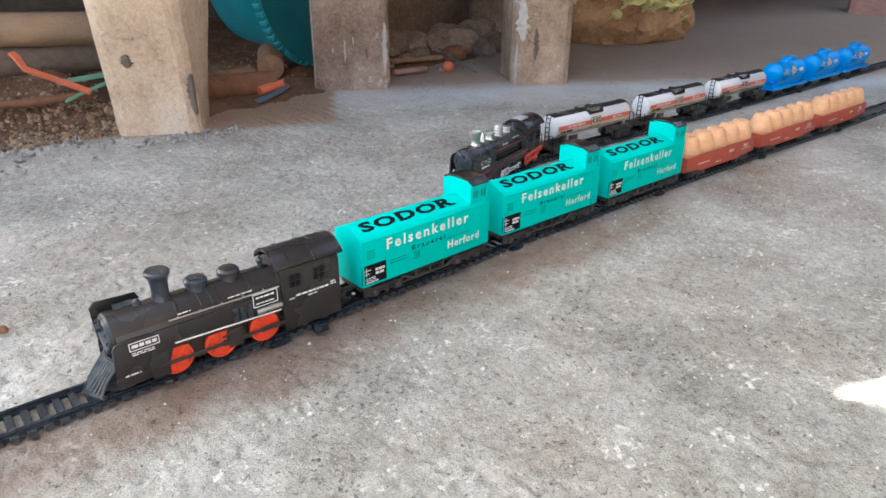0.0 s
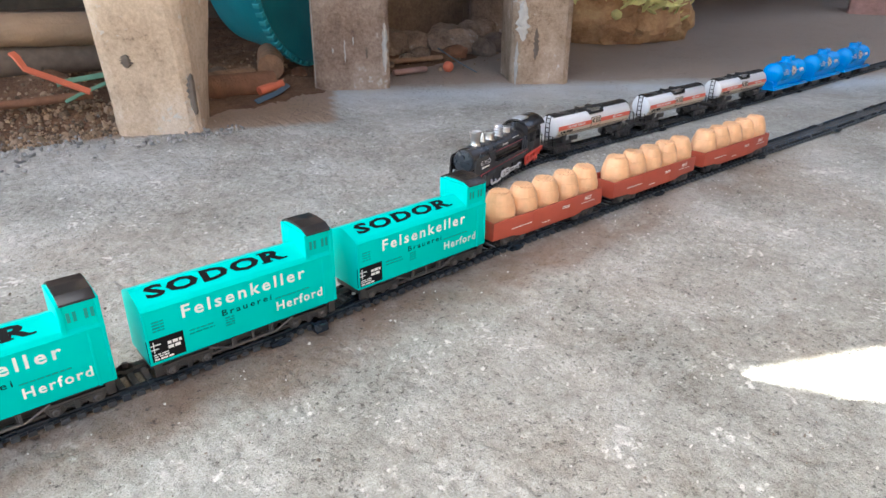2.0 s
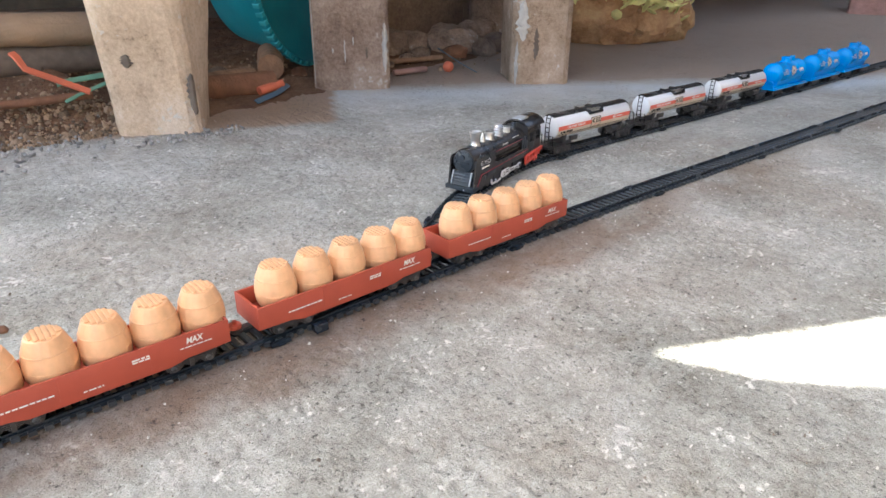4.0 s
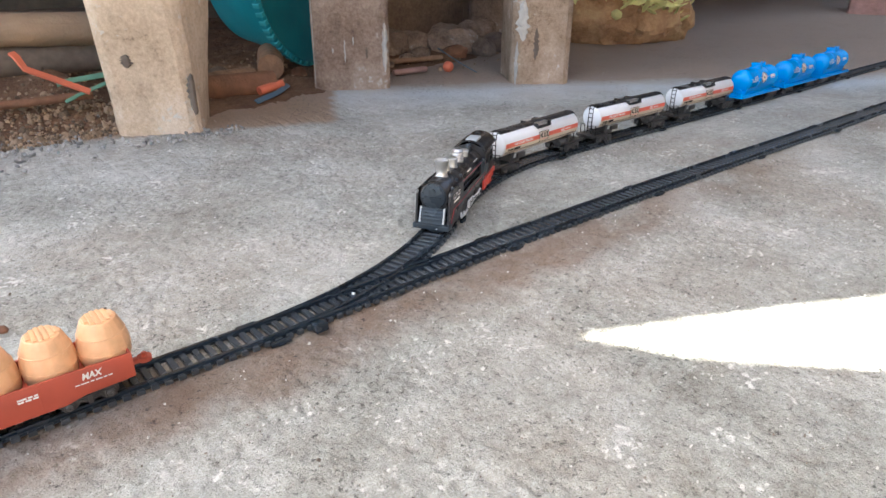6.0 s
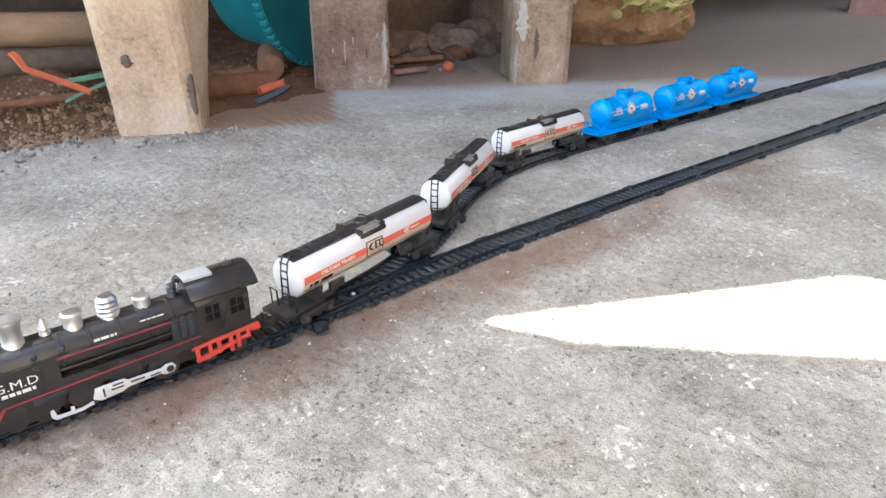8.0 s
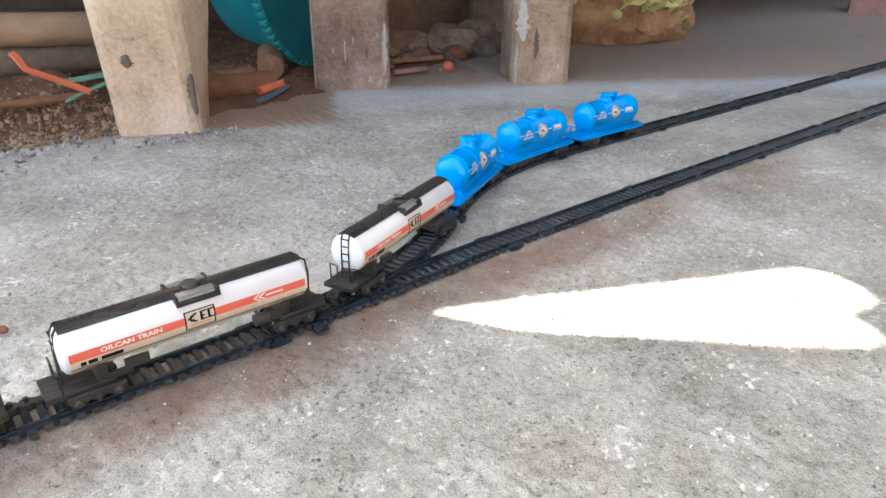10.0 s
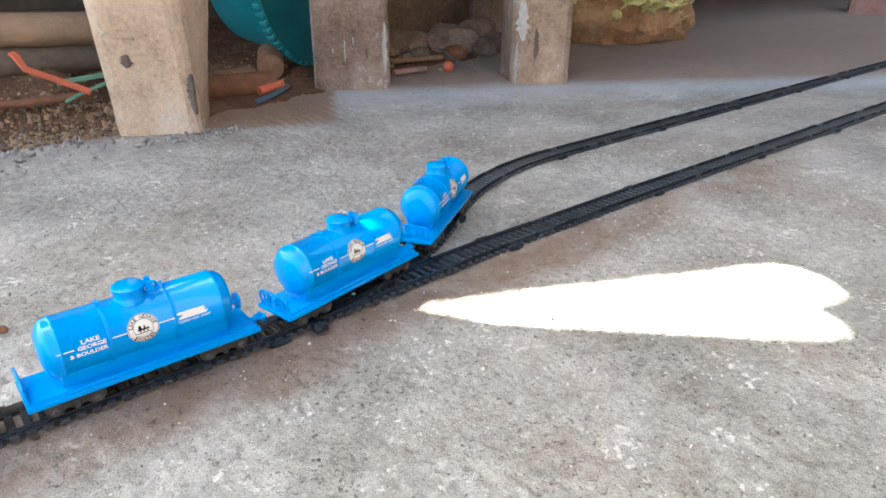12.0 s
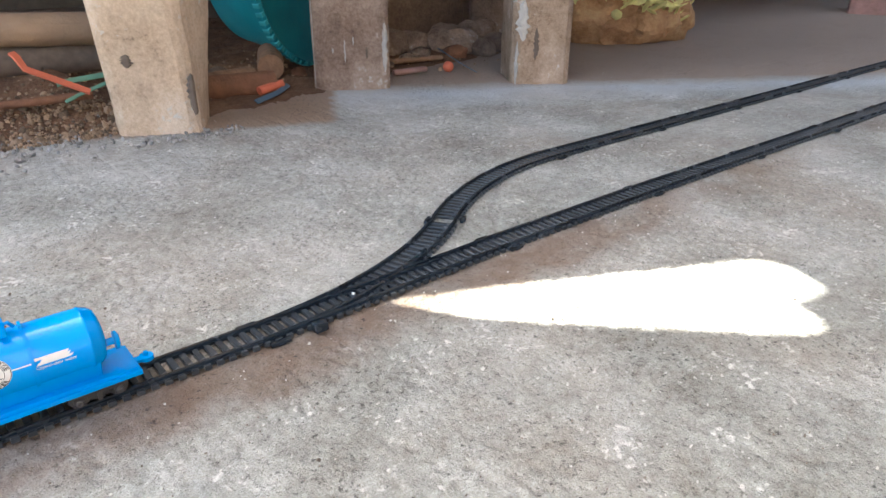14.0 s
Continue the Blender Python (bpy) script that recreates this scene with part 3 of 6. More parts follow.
def worn_block(w, d, h, seed, taper=0.0, lean=0.0, flare=0.0):
    """A cast post with chipped arrises; base centred at the origin."""
    bm = bmesh.new()
    nz = 34
    rings = []
    nx = 8
    for k in range(nz + 1):
        z = h * k / nz
        ring = []
        for side in range(4):
            for i in range(nx):
                t = i / nx * 2 - 1
                x, y = [(t, -1), (1, t), (-t, 1), (-1, -t)][side]
                ring.append([x, y])
        out = []
        for x, y in ring:
            corner = min(abs(x), abs(y))
            px, py = x * w / 2 * (1 - taper * z / h), y * d / 2 * (1 - taper * z / h)
            n = noise.noise((px * 25 + seed, py * 25, z * 25))
            chip = max(0.0, corner - 0.80) * 0.03 * (0.8 + 1.6 * max(0.0, noise.noise((px * 40, py * 40 + seed, z * 45))))
            f = 1 - chip / (w / 2)
            out_x = px * f + n * 0.0016 + lean * z + flare * min(z, 0.2) * max(0.0, x) * (y + 1) / 2
            out.append(bm.verts.new((out_x, py * f + n * 0.0016, z)))
        rings.append(out)
    for a, b in zip(rings, rings[1:]):
        for i in range(len(a)):
            bm.faces.new((a[i], a[(i + 1) % len(a)], b[(i + 1) % len(a)], b[i]))
    bm.faces.new(rings[0][::-1])
    bm.faces.new(rings[-1])
    return bm


def build_posts():
    for cx, cy, w, d, rz, h, lean, flare, material, label in (
            (-0.083, 0.630, 0.115, 0.11, -27.0, 0.659, -0.070, 0.22, M_POST, "pale chipped concrete post with black stains, on the floor edge"),
            (0.312, 0.7255, 0.142, 0.10, -31.0, 0.604, 0.0, 0.0, M_POSTB, "grey-brown concrete post with white lime streaks"),
            (0.655, 0.565, 0.118, 0.15, -35.0, 0.604, 0.0, 0.0, M_POSTC, "concrete post with a white lime-washed edge"),
            (1.06, 1.13, 0.11, 0.10, -38.0, 0.604, 0.0, 0.0, M_POSTB, "dusty brown concrete post deep under the house")):
        ob = tagged(part("concrete_post", worn_block(w, d, h, cx * 10, 0.0, lean, flare), material, smooth=9), label, "post", "posts under the house")
        ob.matrix_world = pose(cx, cy, -0.004, 0, 0, rz)
        if cx > 1.0:
            continue
        # the second post's full-height left strip is side light painted pale, not lime
        for name, material, x, z0, z1, wide, lab in {0: (("tar_stain", M_TAR, 0.052, 0.03, 0.088, 0.010, "black stain on the arris"), ("tar_stain", M_TAR, -0.028, 0.098, 0.116, 0.012, "dark stain")),
                                                     1: (("lime_lit_streak", M_LIME_LIT, 0.062, 0.035, 0.125, 0.007, "white lime streak"), ("lime_lit_streak", M_LIME_LIT, -0.070, 0.0, 0.30, 0.0035, "pale edge, light from the left put into the colour"),
                                                         ("lime_lit_streak", M_LIME_LIT, -0.012, 0.055, 0.095, 0.003, "thin white lime streak"), ("lime_lit_streak", M_LIME_LIT, -0.034, 0.070, 0.080, 0.003, "pale chip"),
                                                         ("lime_lit_streak", M_LIME_LIT, 0.004, 0.085, 0.10, 0.0025, "pale chip"), ("tar_stain", M_TAR, 0.028, 0.060, 0.082, 0.004, "brown stain")),
                                                     2: (("lime_lit_streak", M_LIME_LIT, -0.051, 0.0, 0.085, 0.005, "white lime-washed edge"), ("lime_lit_streak", M_LIME_LIT, -0.040, 0.085, 0.16, 0.018, "thick crust of old lime"),
                                                         ("tar_stain", M_TAR, -0.014, 0.05, 0.11, 0.008, "brown rust stain"))}[int(round((cx + 0.083) / 0.37))]:
            rnd = random.Random(int(z1 * 1000 + wide * 10000))
            bm = bmesh.new()
            n = 14
            rows = []
            for k in range(n + 1):
                z = z0 + (z1 - z0) * k / n
                s = math.sin(math.pi * min(1.0, max(0.02, k / n))) ** 0.5
                a = x - wide * s * rnd.uniform(0.5, 1.0)
                b = x + wide * s * rnd.uniform(0.4, 1.0)
                a, b = max(a, -w / 2 + 0.0015), min(b, w / 2 - 0.0015)
                rows.append([bm.verts.new((a, -d / 2 + 0.002, z)), bm.verts.new((a + (b - a) * 0.3, -d / 2 - 0.0022, z)), bm.verts.new((a + (b - a) * 0.75, -d / 2 - 0.0022, z)), bm.verts.new((b, -d / 2 + 0.002, z))])
            for p, q in zip(rows, rows[1:]):
                for i in range(4):
                    bm.faces.new((p[i], p[(i + 1) % 4], q[(i + 1) % 4], q[i]))
            bm.faces.new(rows[0])
            bm.faces.new(rows[-1][::-1])
            part(name, bm, material, ob, lab)


# ---------------------------------------------------------------- track
SLEEPER = None
CLIP = None


def rail_mesh(path, u0, u1, off, n, h=Z_RAIL):
    """A rail with foot, web and head that follows a path at a sideways offset."""
    prof = [(-1.5, 0.8), (-1.5, 2.6), (-1.9, 3.0), (-1.9, 3.6), (-0.7, 3.9), (-0.7, 4.6), (-1.1, 4.8), (-1.1, h), (1.1, h), (1.1, 4.8), (0.7, 4.6), (0.7, 3.9), (1.9, 3.6), (1.9, 3.0), (1.5, 2.6), (1.5, 0.8)]
    bm = bmesh.new()
    rings = []
    for i in range(n + 1):
        u = u0 + (u1 - u0) * i / n
        p, q = Vector(path(u)), Vector(path(u + 0.5)) - Vector(path(u - 0.5))
        q.normalize()
        s = Vector((-q.y, q.x))
        rings.append([bm.verts.new(Vector((p.x + s.x * (off + a), p.y + s.y * (off + a), z)) * MM) for a, z in prof])
    m = len(prof)
    for a, b in zip(rings, rings[1:]):
        for i in range(m):
            bm.faces.new((a[i], a[(i + 1) % m], b[(i + 1) % m], b[i]))
    bm.faces.new(rings[0])
    bm.faces.new(rings[-1][::-1])
    return bm


def sleeper_mesh(half):
    bm = bmesh.new()
    prism(bm, [(-2.3, 0.0), (2.3, 0.0), (2.3, 2.3), (1.9, 3.1), (-1.9, 3.1), (-2.3, 2.3)], -half, half, axis="y")
    return finish(bm, M_SLEEPER, 0)


def clip_mesh():
    bm = bmesh.new()
    box(bm, -7.5, 7.5, -1.8, 1.8, 0, 3.0, 0.6)
    box(bm, -3.0, 3.0, -2.8, 2.8, 0, 2.2, 0.5)
    return finish(bm, M_TRACK)


def heading(path, u):
    a, b = path(u - 0.5), path(u + 0.5)
    return math.degrees(math.atan2(b[1] - a[1], b[0] - a[0]))


def lay_section(path, u0, u1, curved, clips=True, halves=None, label="straight black plastic toy track section on the floor"):
    t = thing("track_section", label, "toy track", "toy track sections")
    n = 14 if curved else 1
    for off in (-11.2, 11.2):
        part("rail", rail_mesh(path, u0 + 0.3, u1 - 0.3, off, n), M_TRACK, t)
    count = max(2, round((u1 - u0) / 8.35))
    for i in range(count):
        u = u0 + (i + 0.5) * (u1 - u0) / count
        x, y = path(u)
        s = new("sleeper", SLEEPER)
        s.parent = t
        s.matrix_local = pose(x * MM, y * MM, 0, 0, 0, heading(path, u))
    if clips:
        for side, at in ((-1, u0 + 2.0), (1, u0 - 9.0)):
            x, y = path(at)
            a = radians(heading(path, at))
            c = new("joining_clip", CLIP)
            c.parent = t
            c.matrix_local = pose((x - math.sin(a) * side * 17.0) * MM, (y + math.cos(a) * side * 17.0) * MM, 0, 0, 0, math.degrees(a))
    return t


def build_track():
    global SLEEPER, CLIP
    SLEEPER, CLIP = sleeper_mesh(15.3), clip_mesh()
    for a, b in zip(JOINTS_X[4:], JOINTS_X[5:]):
        lay_section(path_main, a, b, False)
    x = JOINTS_X[3]
    while x > -2300:
        lay_section(path_main, x - 226.0, x, False, clips=x > -500)
        x -= 226.0
    # turnout: straight road and the first part of the branch in one piece
    t = thing("turnout", "black plastic toy railway points with a pale pivot pin", "toy track")
    uz = X1 - ARC
    for path, u0, u1 in ((path_main, -239.7, -0.3), (path_branch, uz + 14.0, -20.0)):
        for off in (-11.2, 11.2):
            part("rail", rail_mesh(path, u0, u1, off, 16, Z_RAIL if path is path_main else Z_RAIL - 0.05), M_TRACK, t)
    for i in range(29):
        u = -240 + (i + 0.5) * 240 / 29
        x, y = path_main(u)
        ub = u - 36.0
        yb = path_branch(ub)[1]
        gap = max(0.0, yb - y)
        s = new("sleeper", SLEEPER)
        s.parent = t
        s.matrix_local = pose(x * MM, y * MM, 0, 0, 0, heading(path_main, u))
        if gap > 3.0:
            xb, yb = path_branch(ub + gap * 0.06)
            s = new("sleeper", SLEEPER)
            s.parent = t
            s.matrix_local = pose(xb * MM, yb * MM, -0.0002, 0, 0, heading(path_branch, ub))
    for name, pa, pb, off in (("check_rail", (-120, -70), path_main, 7.6), ("check_rail", (-150, -100), path_branch, -7.6)):
        part(name, rail_mesh(pb, pa[0], pa[1], off, 6, 5.0), M_TRACK, t)
    bm = bmesh.new()
    lathe(bm, [(3.4, 3.0), (3.4, 4.4), (2.6, 4.9)], at=(-163, -9.5, 0), seg=16)
    part("pivot_plate", bm, M_TRACK, t)
    bm = bmesh.new()
    lathe(bm, [(1.5, 4.6), (1.5, 5.6), (0.9, 6.0)], at=(-163, -9.5, 0), seg=14)
    part("pivot_pin", bm, M_WHITEP, t, "pale metal pivot pin")
    bm = bmesh.new()
    box(bm, -211, -201, -36, -28, 0, 6.5, 1.0)
    box(bm, -209, -203, -28, -20, 0.2, 3.4, 0.5)
    part("switch_lever", bm, M_TRACK, t, "black lever block beside the points")
    for side, at in ((-1, -236), (1, -246)):
        x, y = path_main(at)
        c = new("joining_clip", CLIP)
        c.parent = t
        c.matrix_local = pose(x * MM, (y + side * 17.0) * MM, 0)
    lay_section(path_branch, -20.0, 250.0, True, label="curved black plastic toy track section on the floor")
    u = 250.0
    while u < 1800:
        lay_section(path_branch, u, u + 226.0, False)
        u += 226.0


SUN_MASK_Y = 0.850


def sun_gap_outline():
    """The mask's ragged gap: a long wedge with two round lobes at its wide end, given on the floor and led back along
    the sun.
    """
    tip, end = Vector((-0.1396, -0.0282)), Vector((0.112, -0.232))
    axis = (end - tip).normalized()
    side = Vector((-axis.y, axis.x))
    out = []
    rnd = random.Random(2)
    shape = [(0.0, 0.0), (0.046, 0.0136), (0.14, 0.0354), (0.242, 0.056), (0.307, 0.070), (0.333, 0.061), (0.346, 0.036), (0.345, 0.014), (0.330, 0.002),
             (0.313, -0.007), (0.317, -0.025), (0.317, -0.041), (0.303, -0.050), (0.274, -0.0515), (0.1275, -0.036), (0.066, -0.028), (0.022, -0.013)]
    n = len(shape)
    for i in range(n):
        a, b, c, d = (Vector(shape[(i + k) % n]) for k in (-1, 0, 1, 2))
        for j in range(5):
            t = j / 5
            p = 0.5 * ((2 * b) + (c - a) * t + (2 * a - 5 * b + 4 * c - d) * t * t + (3 * b - a - 3 * c + d) * t ** 3)
            f = tip + axis * (p.x + rnd.uniform(-1, 1) * 0.0007) + side * (p.y + rnd.uniform(-1, 1) * 0.0007)
            k = (SUN_MASK_Y - f.y) / SUN.y
            out.append((f.x + SUN.x * k, SUN.z * k))
    return out


def build_sun_mask_board():
    # added out of view: its sliding gap draws the moving sun patch
    bm = bmesh.new()
    ring = [bm.verts.new((x, SUN_MASK_Y, z)) for x, z in sun_gap_outline()]
    rim = [bm.verts.new(p) for p in ((-1.3, SUN_MASK_Y, 0.72), (0.75, SUN_MASK_Y, 0.72), (0.75, SUN_MASK_Y, 2.35), (-1.3, SUN_MASK_Y, 2.35))]
    edges = [bm.edges.new((r[i], r[(i + 1) % len(r)])) for r in (ring, rim) for i in range(len(r))]
    bmesh.ops.triangle_fill(bm, use_beauty=True, use_dissolve=False, edges=edges)
    faces = list(bm.faces)
    ext = bmesh.ops.extrude_face_region(bm, geom=faces)
    bmesh.ops.translate(bm, vec=(0, 0.002, 0), verts=[g for g in ext["geom"] if isinstance(g, bmesh.types.BMVert)])
    ob = part("sun_mask_board", bm, M_BOARD, smooth=0)
    return tagged(ob, "added unseen board whose ragged gap shapes the sun patch", "board")


# ---------------------------------------------------------------- rolling stock (x runs from the front to the back, near side at -y)
def add_bogie(t, cx, wheel_r=5.0, half=24.0, name="bogie", spread=11.0):
    """Black truck frame with springs and axle boxes, and its two wheelsets."""
    bm = bmesh.new()
    for s in (-1, 1):
        y = s * 14.8
        prism(bm, [(cx - half / 2 - 4, 15.0), (cx - half / 2 - 4, 11.0), (cx - spread - 3, 7.6), (cx - spread + 3, 7.6), (cx - 5, 10.4), (cx + 5, 10.4), (cx + spread - 3, 7.6), (cx + spread + 3, 7.6), (cx + half / 2 + 4, 11.0), (cx + half / 2 + 4, 15.0)],
              y - 1.0, y + 1.0, axis="y", bevel=0.3)
        for dx in (-spread, spread):
            box(bm, cx + dx - 3.0, cx + dx + 3.0, y - 1.8, y + 1.8, 7.8, 13.4, 0.5)
        # leaf springs over the middle
        for k in range(4):
            w = 8.4 - k * 1.9
            box(bm, cx - w, cx + w, y - 1.7, y + 1.7, 12.9 - k * 1.2, 13.8 - k * 1.2, 0.15)
        box(bm, cx - 1.3, cx + 1.3, y - 2.0, y + 2.0, 8.2, 14.2, 0.2)
    box(bm, cx - 5, cx + 5, -13.6, 13.6, 9.5, 14.0, 0.5)
    b = part(name, bm, M_BLACKM, t)
    for s in (-1, 1):
        for dx in (-spread, spread):
            bm = bmesh.new()
            lathe(bm, [(2.3, 0.0), (2.3, 0.7), (1.6, 1.2), (0.8, 1.2), (0.6, 0.7)] if s > 0 else [(0.6, -0.7), (0.8, -1.2), (1.6, -1.2), (2.3, -0.7), (2.3, 0.0)], axis="y", at=(cx + dx, s * 16.5, 10.4), seg=14)
            part("axle_cap", bm, M_AXLE, b)
    for dx in (-spread, spread):
        bm = bmesh.new()
        lathe(bm, [(1.0, -13), (1.0, -12.0), (wheel_r, -12.0), (wheel_r, -9.6), (wheel_r + 0.8, -9.4), (wheel_r + 0.8, -8.6), (1.0, -8.4), (1.0, 8.4), (wheel_r + 0.8, 8.6), (wheel_r + 0.8, 9.4),
                   (wheel_r, 9.6), (wheel_r, 12.0), (1.0, 12.0), (1.0, 13)], axis="y", at=(cx + dx, 0, Z_RAIL + wheel_r), seg=18)
        part("wheelset", bm, M_BLACK, b)
    return b


def add_coupler(t, x0, x1, material, z=12.5, name="coupler"):
    bm = bmesh.new()
    box(bm, x0, x1, -2.6, 2.6, z - 1.2, z + 1.2, 0.5)
    far = x1 if abs(x1) > abs(x0) else x0
    lathe(bm, [(4.4, z - 1.3), (4.4, z + 1.3)], at=(far, 0, 0), seg=16)
    lathe(bm, [(1.5, z), (1.5, z + 4.0)], at=(far, 0, 0), seg=10)
    return part(name, bm, material, t)


def make_green_car():
    t = thing("beer_wagon", "turquoise plastic toy beer wagon with white and black lettering", "toy wagon", "turquoise wagons of the first train")
    bm = bmesh.new()
    prism(bm, [(-17, 18), (-17, 55.0), (-15.2, 57.6), (-2.0, 62.6), (2.0, 62.6), (15.2, 57.6), (17, 55.0), (17, 18)], 0, 131, bevel=0.7)
    body = part("body", bm, M_GREEN, t)
    bm = bmesh.new()
    prism(bm, [(-15.5, 50), (-15.5, 73.0), (-10, 75.5), (10, 75.5), (15.5, 73.0), (15.5, 50)], 111, 130.5, bevel=0.6)
    for x in (109.6, 128.4):
        box(bm, x, x + 2.6, -16.6, 16.6, 55, 73.5, 0.4)
    cab = part("brake_cabin", bm, M_GREEN, t)
    for x in (113.5, 122.5):
        bm = bmesh.new()
        for dx in (0, 3.2):
            box(bm, x + dx, x + dx + 1.8, -15.8, -15.3, 61.5, 67.5, 0.1)
        part("window", bm, M_GREEND, cab)
    bm = bmesh.new()
    prism(bm, [(-17.2, 72.6), (-17.2, 74.0), (-11, 77.2), (0, 78.0), (11, 77.2), (17.2, 74.0), (17.2, 72.6), (11, 75.4), (0, 76.2), (-11, 75.4)], 111.0, 129.5, bevel=0.2)
    part("roof", bm, M_BLACK, cab, "black roof of the brake cabin")
    bm = bmesh.new()
    for x in (0.2, 129.0):
        box(bm, x, x + 1.6, -17.7, -16.4, 19, 55, 0.3)
    box(bm, 0, 131, -17.6, -16.6, 53.6, 55.0, 0.2)
    box(bm, 121, 122.6, -17.6, -16.6, 18, 54, 0.2)
    part("moulding", bm, M_GREEN, t)
    bm = bmesh.new()
    box(bm, 1, 130, -13, 13, 13.4, 18.0, 0.5)
    box(bm, 38, 92, -16.5, -14.5, 10.0, 12.0, 0.3)
    box(bm, 52, 55, -16.5, -14.5, 10.0, 17.5, 0.3)
    box(bm, 78, 81, -16.5, -14.5, 10.0, 17.5, 0.3)
    box(bm, 45, 88, -8, 8, 8.0, 14, 0.6)
    for x in (2, 124):
        box(bm, x, x + 5, -17, -14, 9.5, 18, 0.4)
    part("underframe", bm, M_BLACKM, t)
    bm = bmesh.new()
    tube(bm, [(36, -16.8, 17.0), (50, -16.8, 11.0), (82, -16.8, 11.0), (95, -16.8, 17.0)], 0.8, 6)
    for x in (52, 66, 80):
        box(bm, x - 0.8, x + 0.8, -17.3, -16.0, 11, 17.6, 0.2)
    part("truss_rod", bm, M_AXLE, t, "grey truss rod under the floor")
    add_bogie(t, 23)
    add_bogie(t, 108)
    add_coupler(t, 2, -10, M_BLACKM)
    add_coupler(t, 129, 139, M_BLACKM)
    side = -17.15
    bm = bmesh.new()
    box(bm, -0.2, 22, -17.35, -16.9, 20.2, 35.5)
    plate = part("data_plate", bm, M_BLACKP, t, "black data plate with small white print")
    bm = bmesh.new()
    rnd = random.Random(3)
    box(bm, 3.5, 4.1, -17.6, -17.3, 26.5, 34.0)
    box(bm, 2.0, 8.0, -17.6, -17.3, 31.2, 31.8)
    box(bm, 2.0, 6.5, -17.6, -17.3, 28.4, 29.0)
    bars(bm, 12, -17.45, 29.6, 8.5, 2.0, 2, 1.0, rnd)
    bars(bm, 3, -17.45, 24.6, 9, 0.7, 2, 0.8, rnd)
    bars(bm, 3, -17.45, 21.0, 12, 1.2, 1, 0.8, rnd)
    part("small_print", bm, M_WHITEP, plate)
    lettering("lettering", "Felsenkeller", M_WHITEP, t, on_side(22.5, side, 43.6), 8.4, 84.0, bold=0.24, spacing=1.3)
    lettering("lettering", "Brauerei", M_BLACKP, t, on_side(47, side, 35.6), 4.2, 34.0, bold=0.05, spacing=1.35)
    lettering("lettering", "Herford", M_WHITEP, t, on_side(84, side, 26.0), 6.4, 35.0, bold=0.18, spacing=1.2)
    place = Matrix.Translation((7.5 * MM, -10.7 * MM, 59.47 * MM)) @ Matrix.Rotation(radians(20.7), 4, "X")
    lettering("lettering", "SODOR", M_BLACKP, t, place, 9.6, 91.0, bold=0.62, spacing=1.12)
    bm = bmesh.new()
    for xa, xb, yy in ((44.2, 48.6, -0.3), (44.2, 48.6, 8.7), (82.0, 89.5, -0.3), (82.0, 86.5, 8.7), (94.0, 100.2, -0.3)):
        box(bm, xa, xb, yy, yy + 1.2, -0.05, 0.05)
    bmesh.ops.transform(bm, matrix=Matrix.Translation((-0.001, -10.7 * MM, 59.49 * MM)) @ Matrix.Rotation(radians(20.7), 4, "X"), verts=bm.verts)
    part("letter_serif", bm, M_BLACKP, t, smooth=0)
    bm = bmesh.new()
    bars(bm, 26, side, 33.0, 16, 0.8, 2, 1.6, rnd)
    bars(bm, 49, side, 33.0, 6, 0.8, 4, 1.0, rnd)
    bars(bm, 5, side, 46.0, 7, 0.8, 4, 1.2, rnd)
    bars(bm, 84, side, 34.8, 26, 0.8, 1, 1.6, rnd)
    part("small_print", bm, M_GREEND, t)
    return t


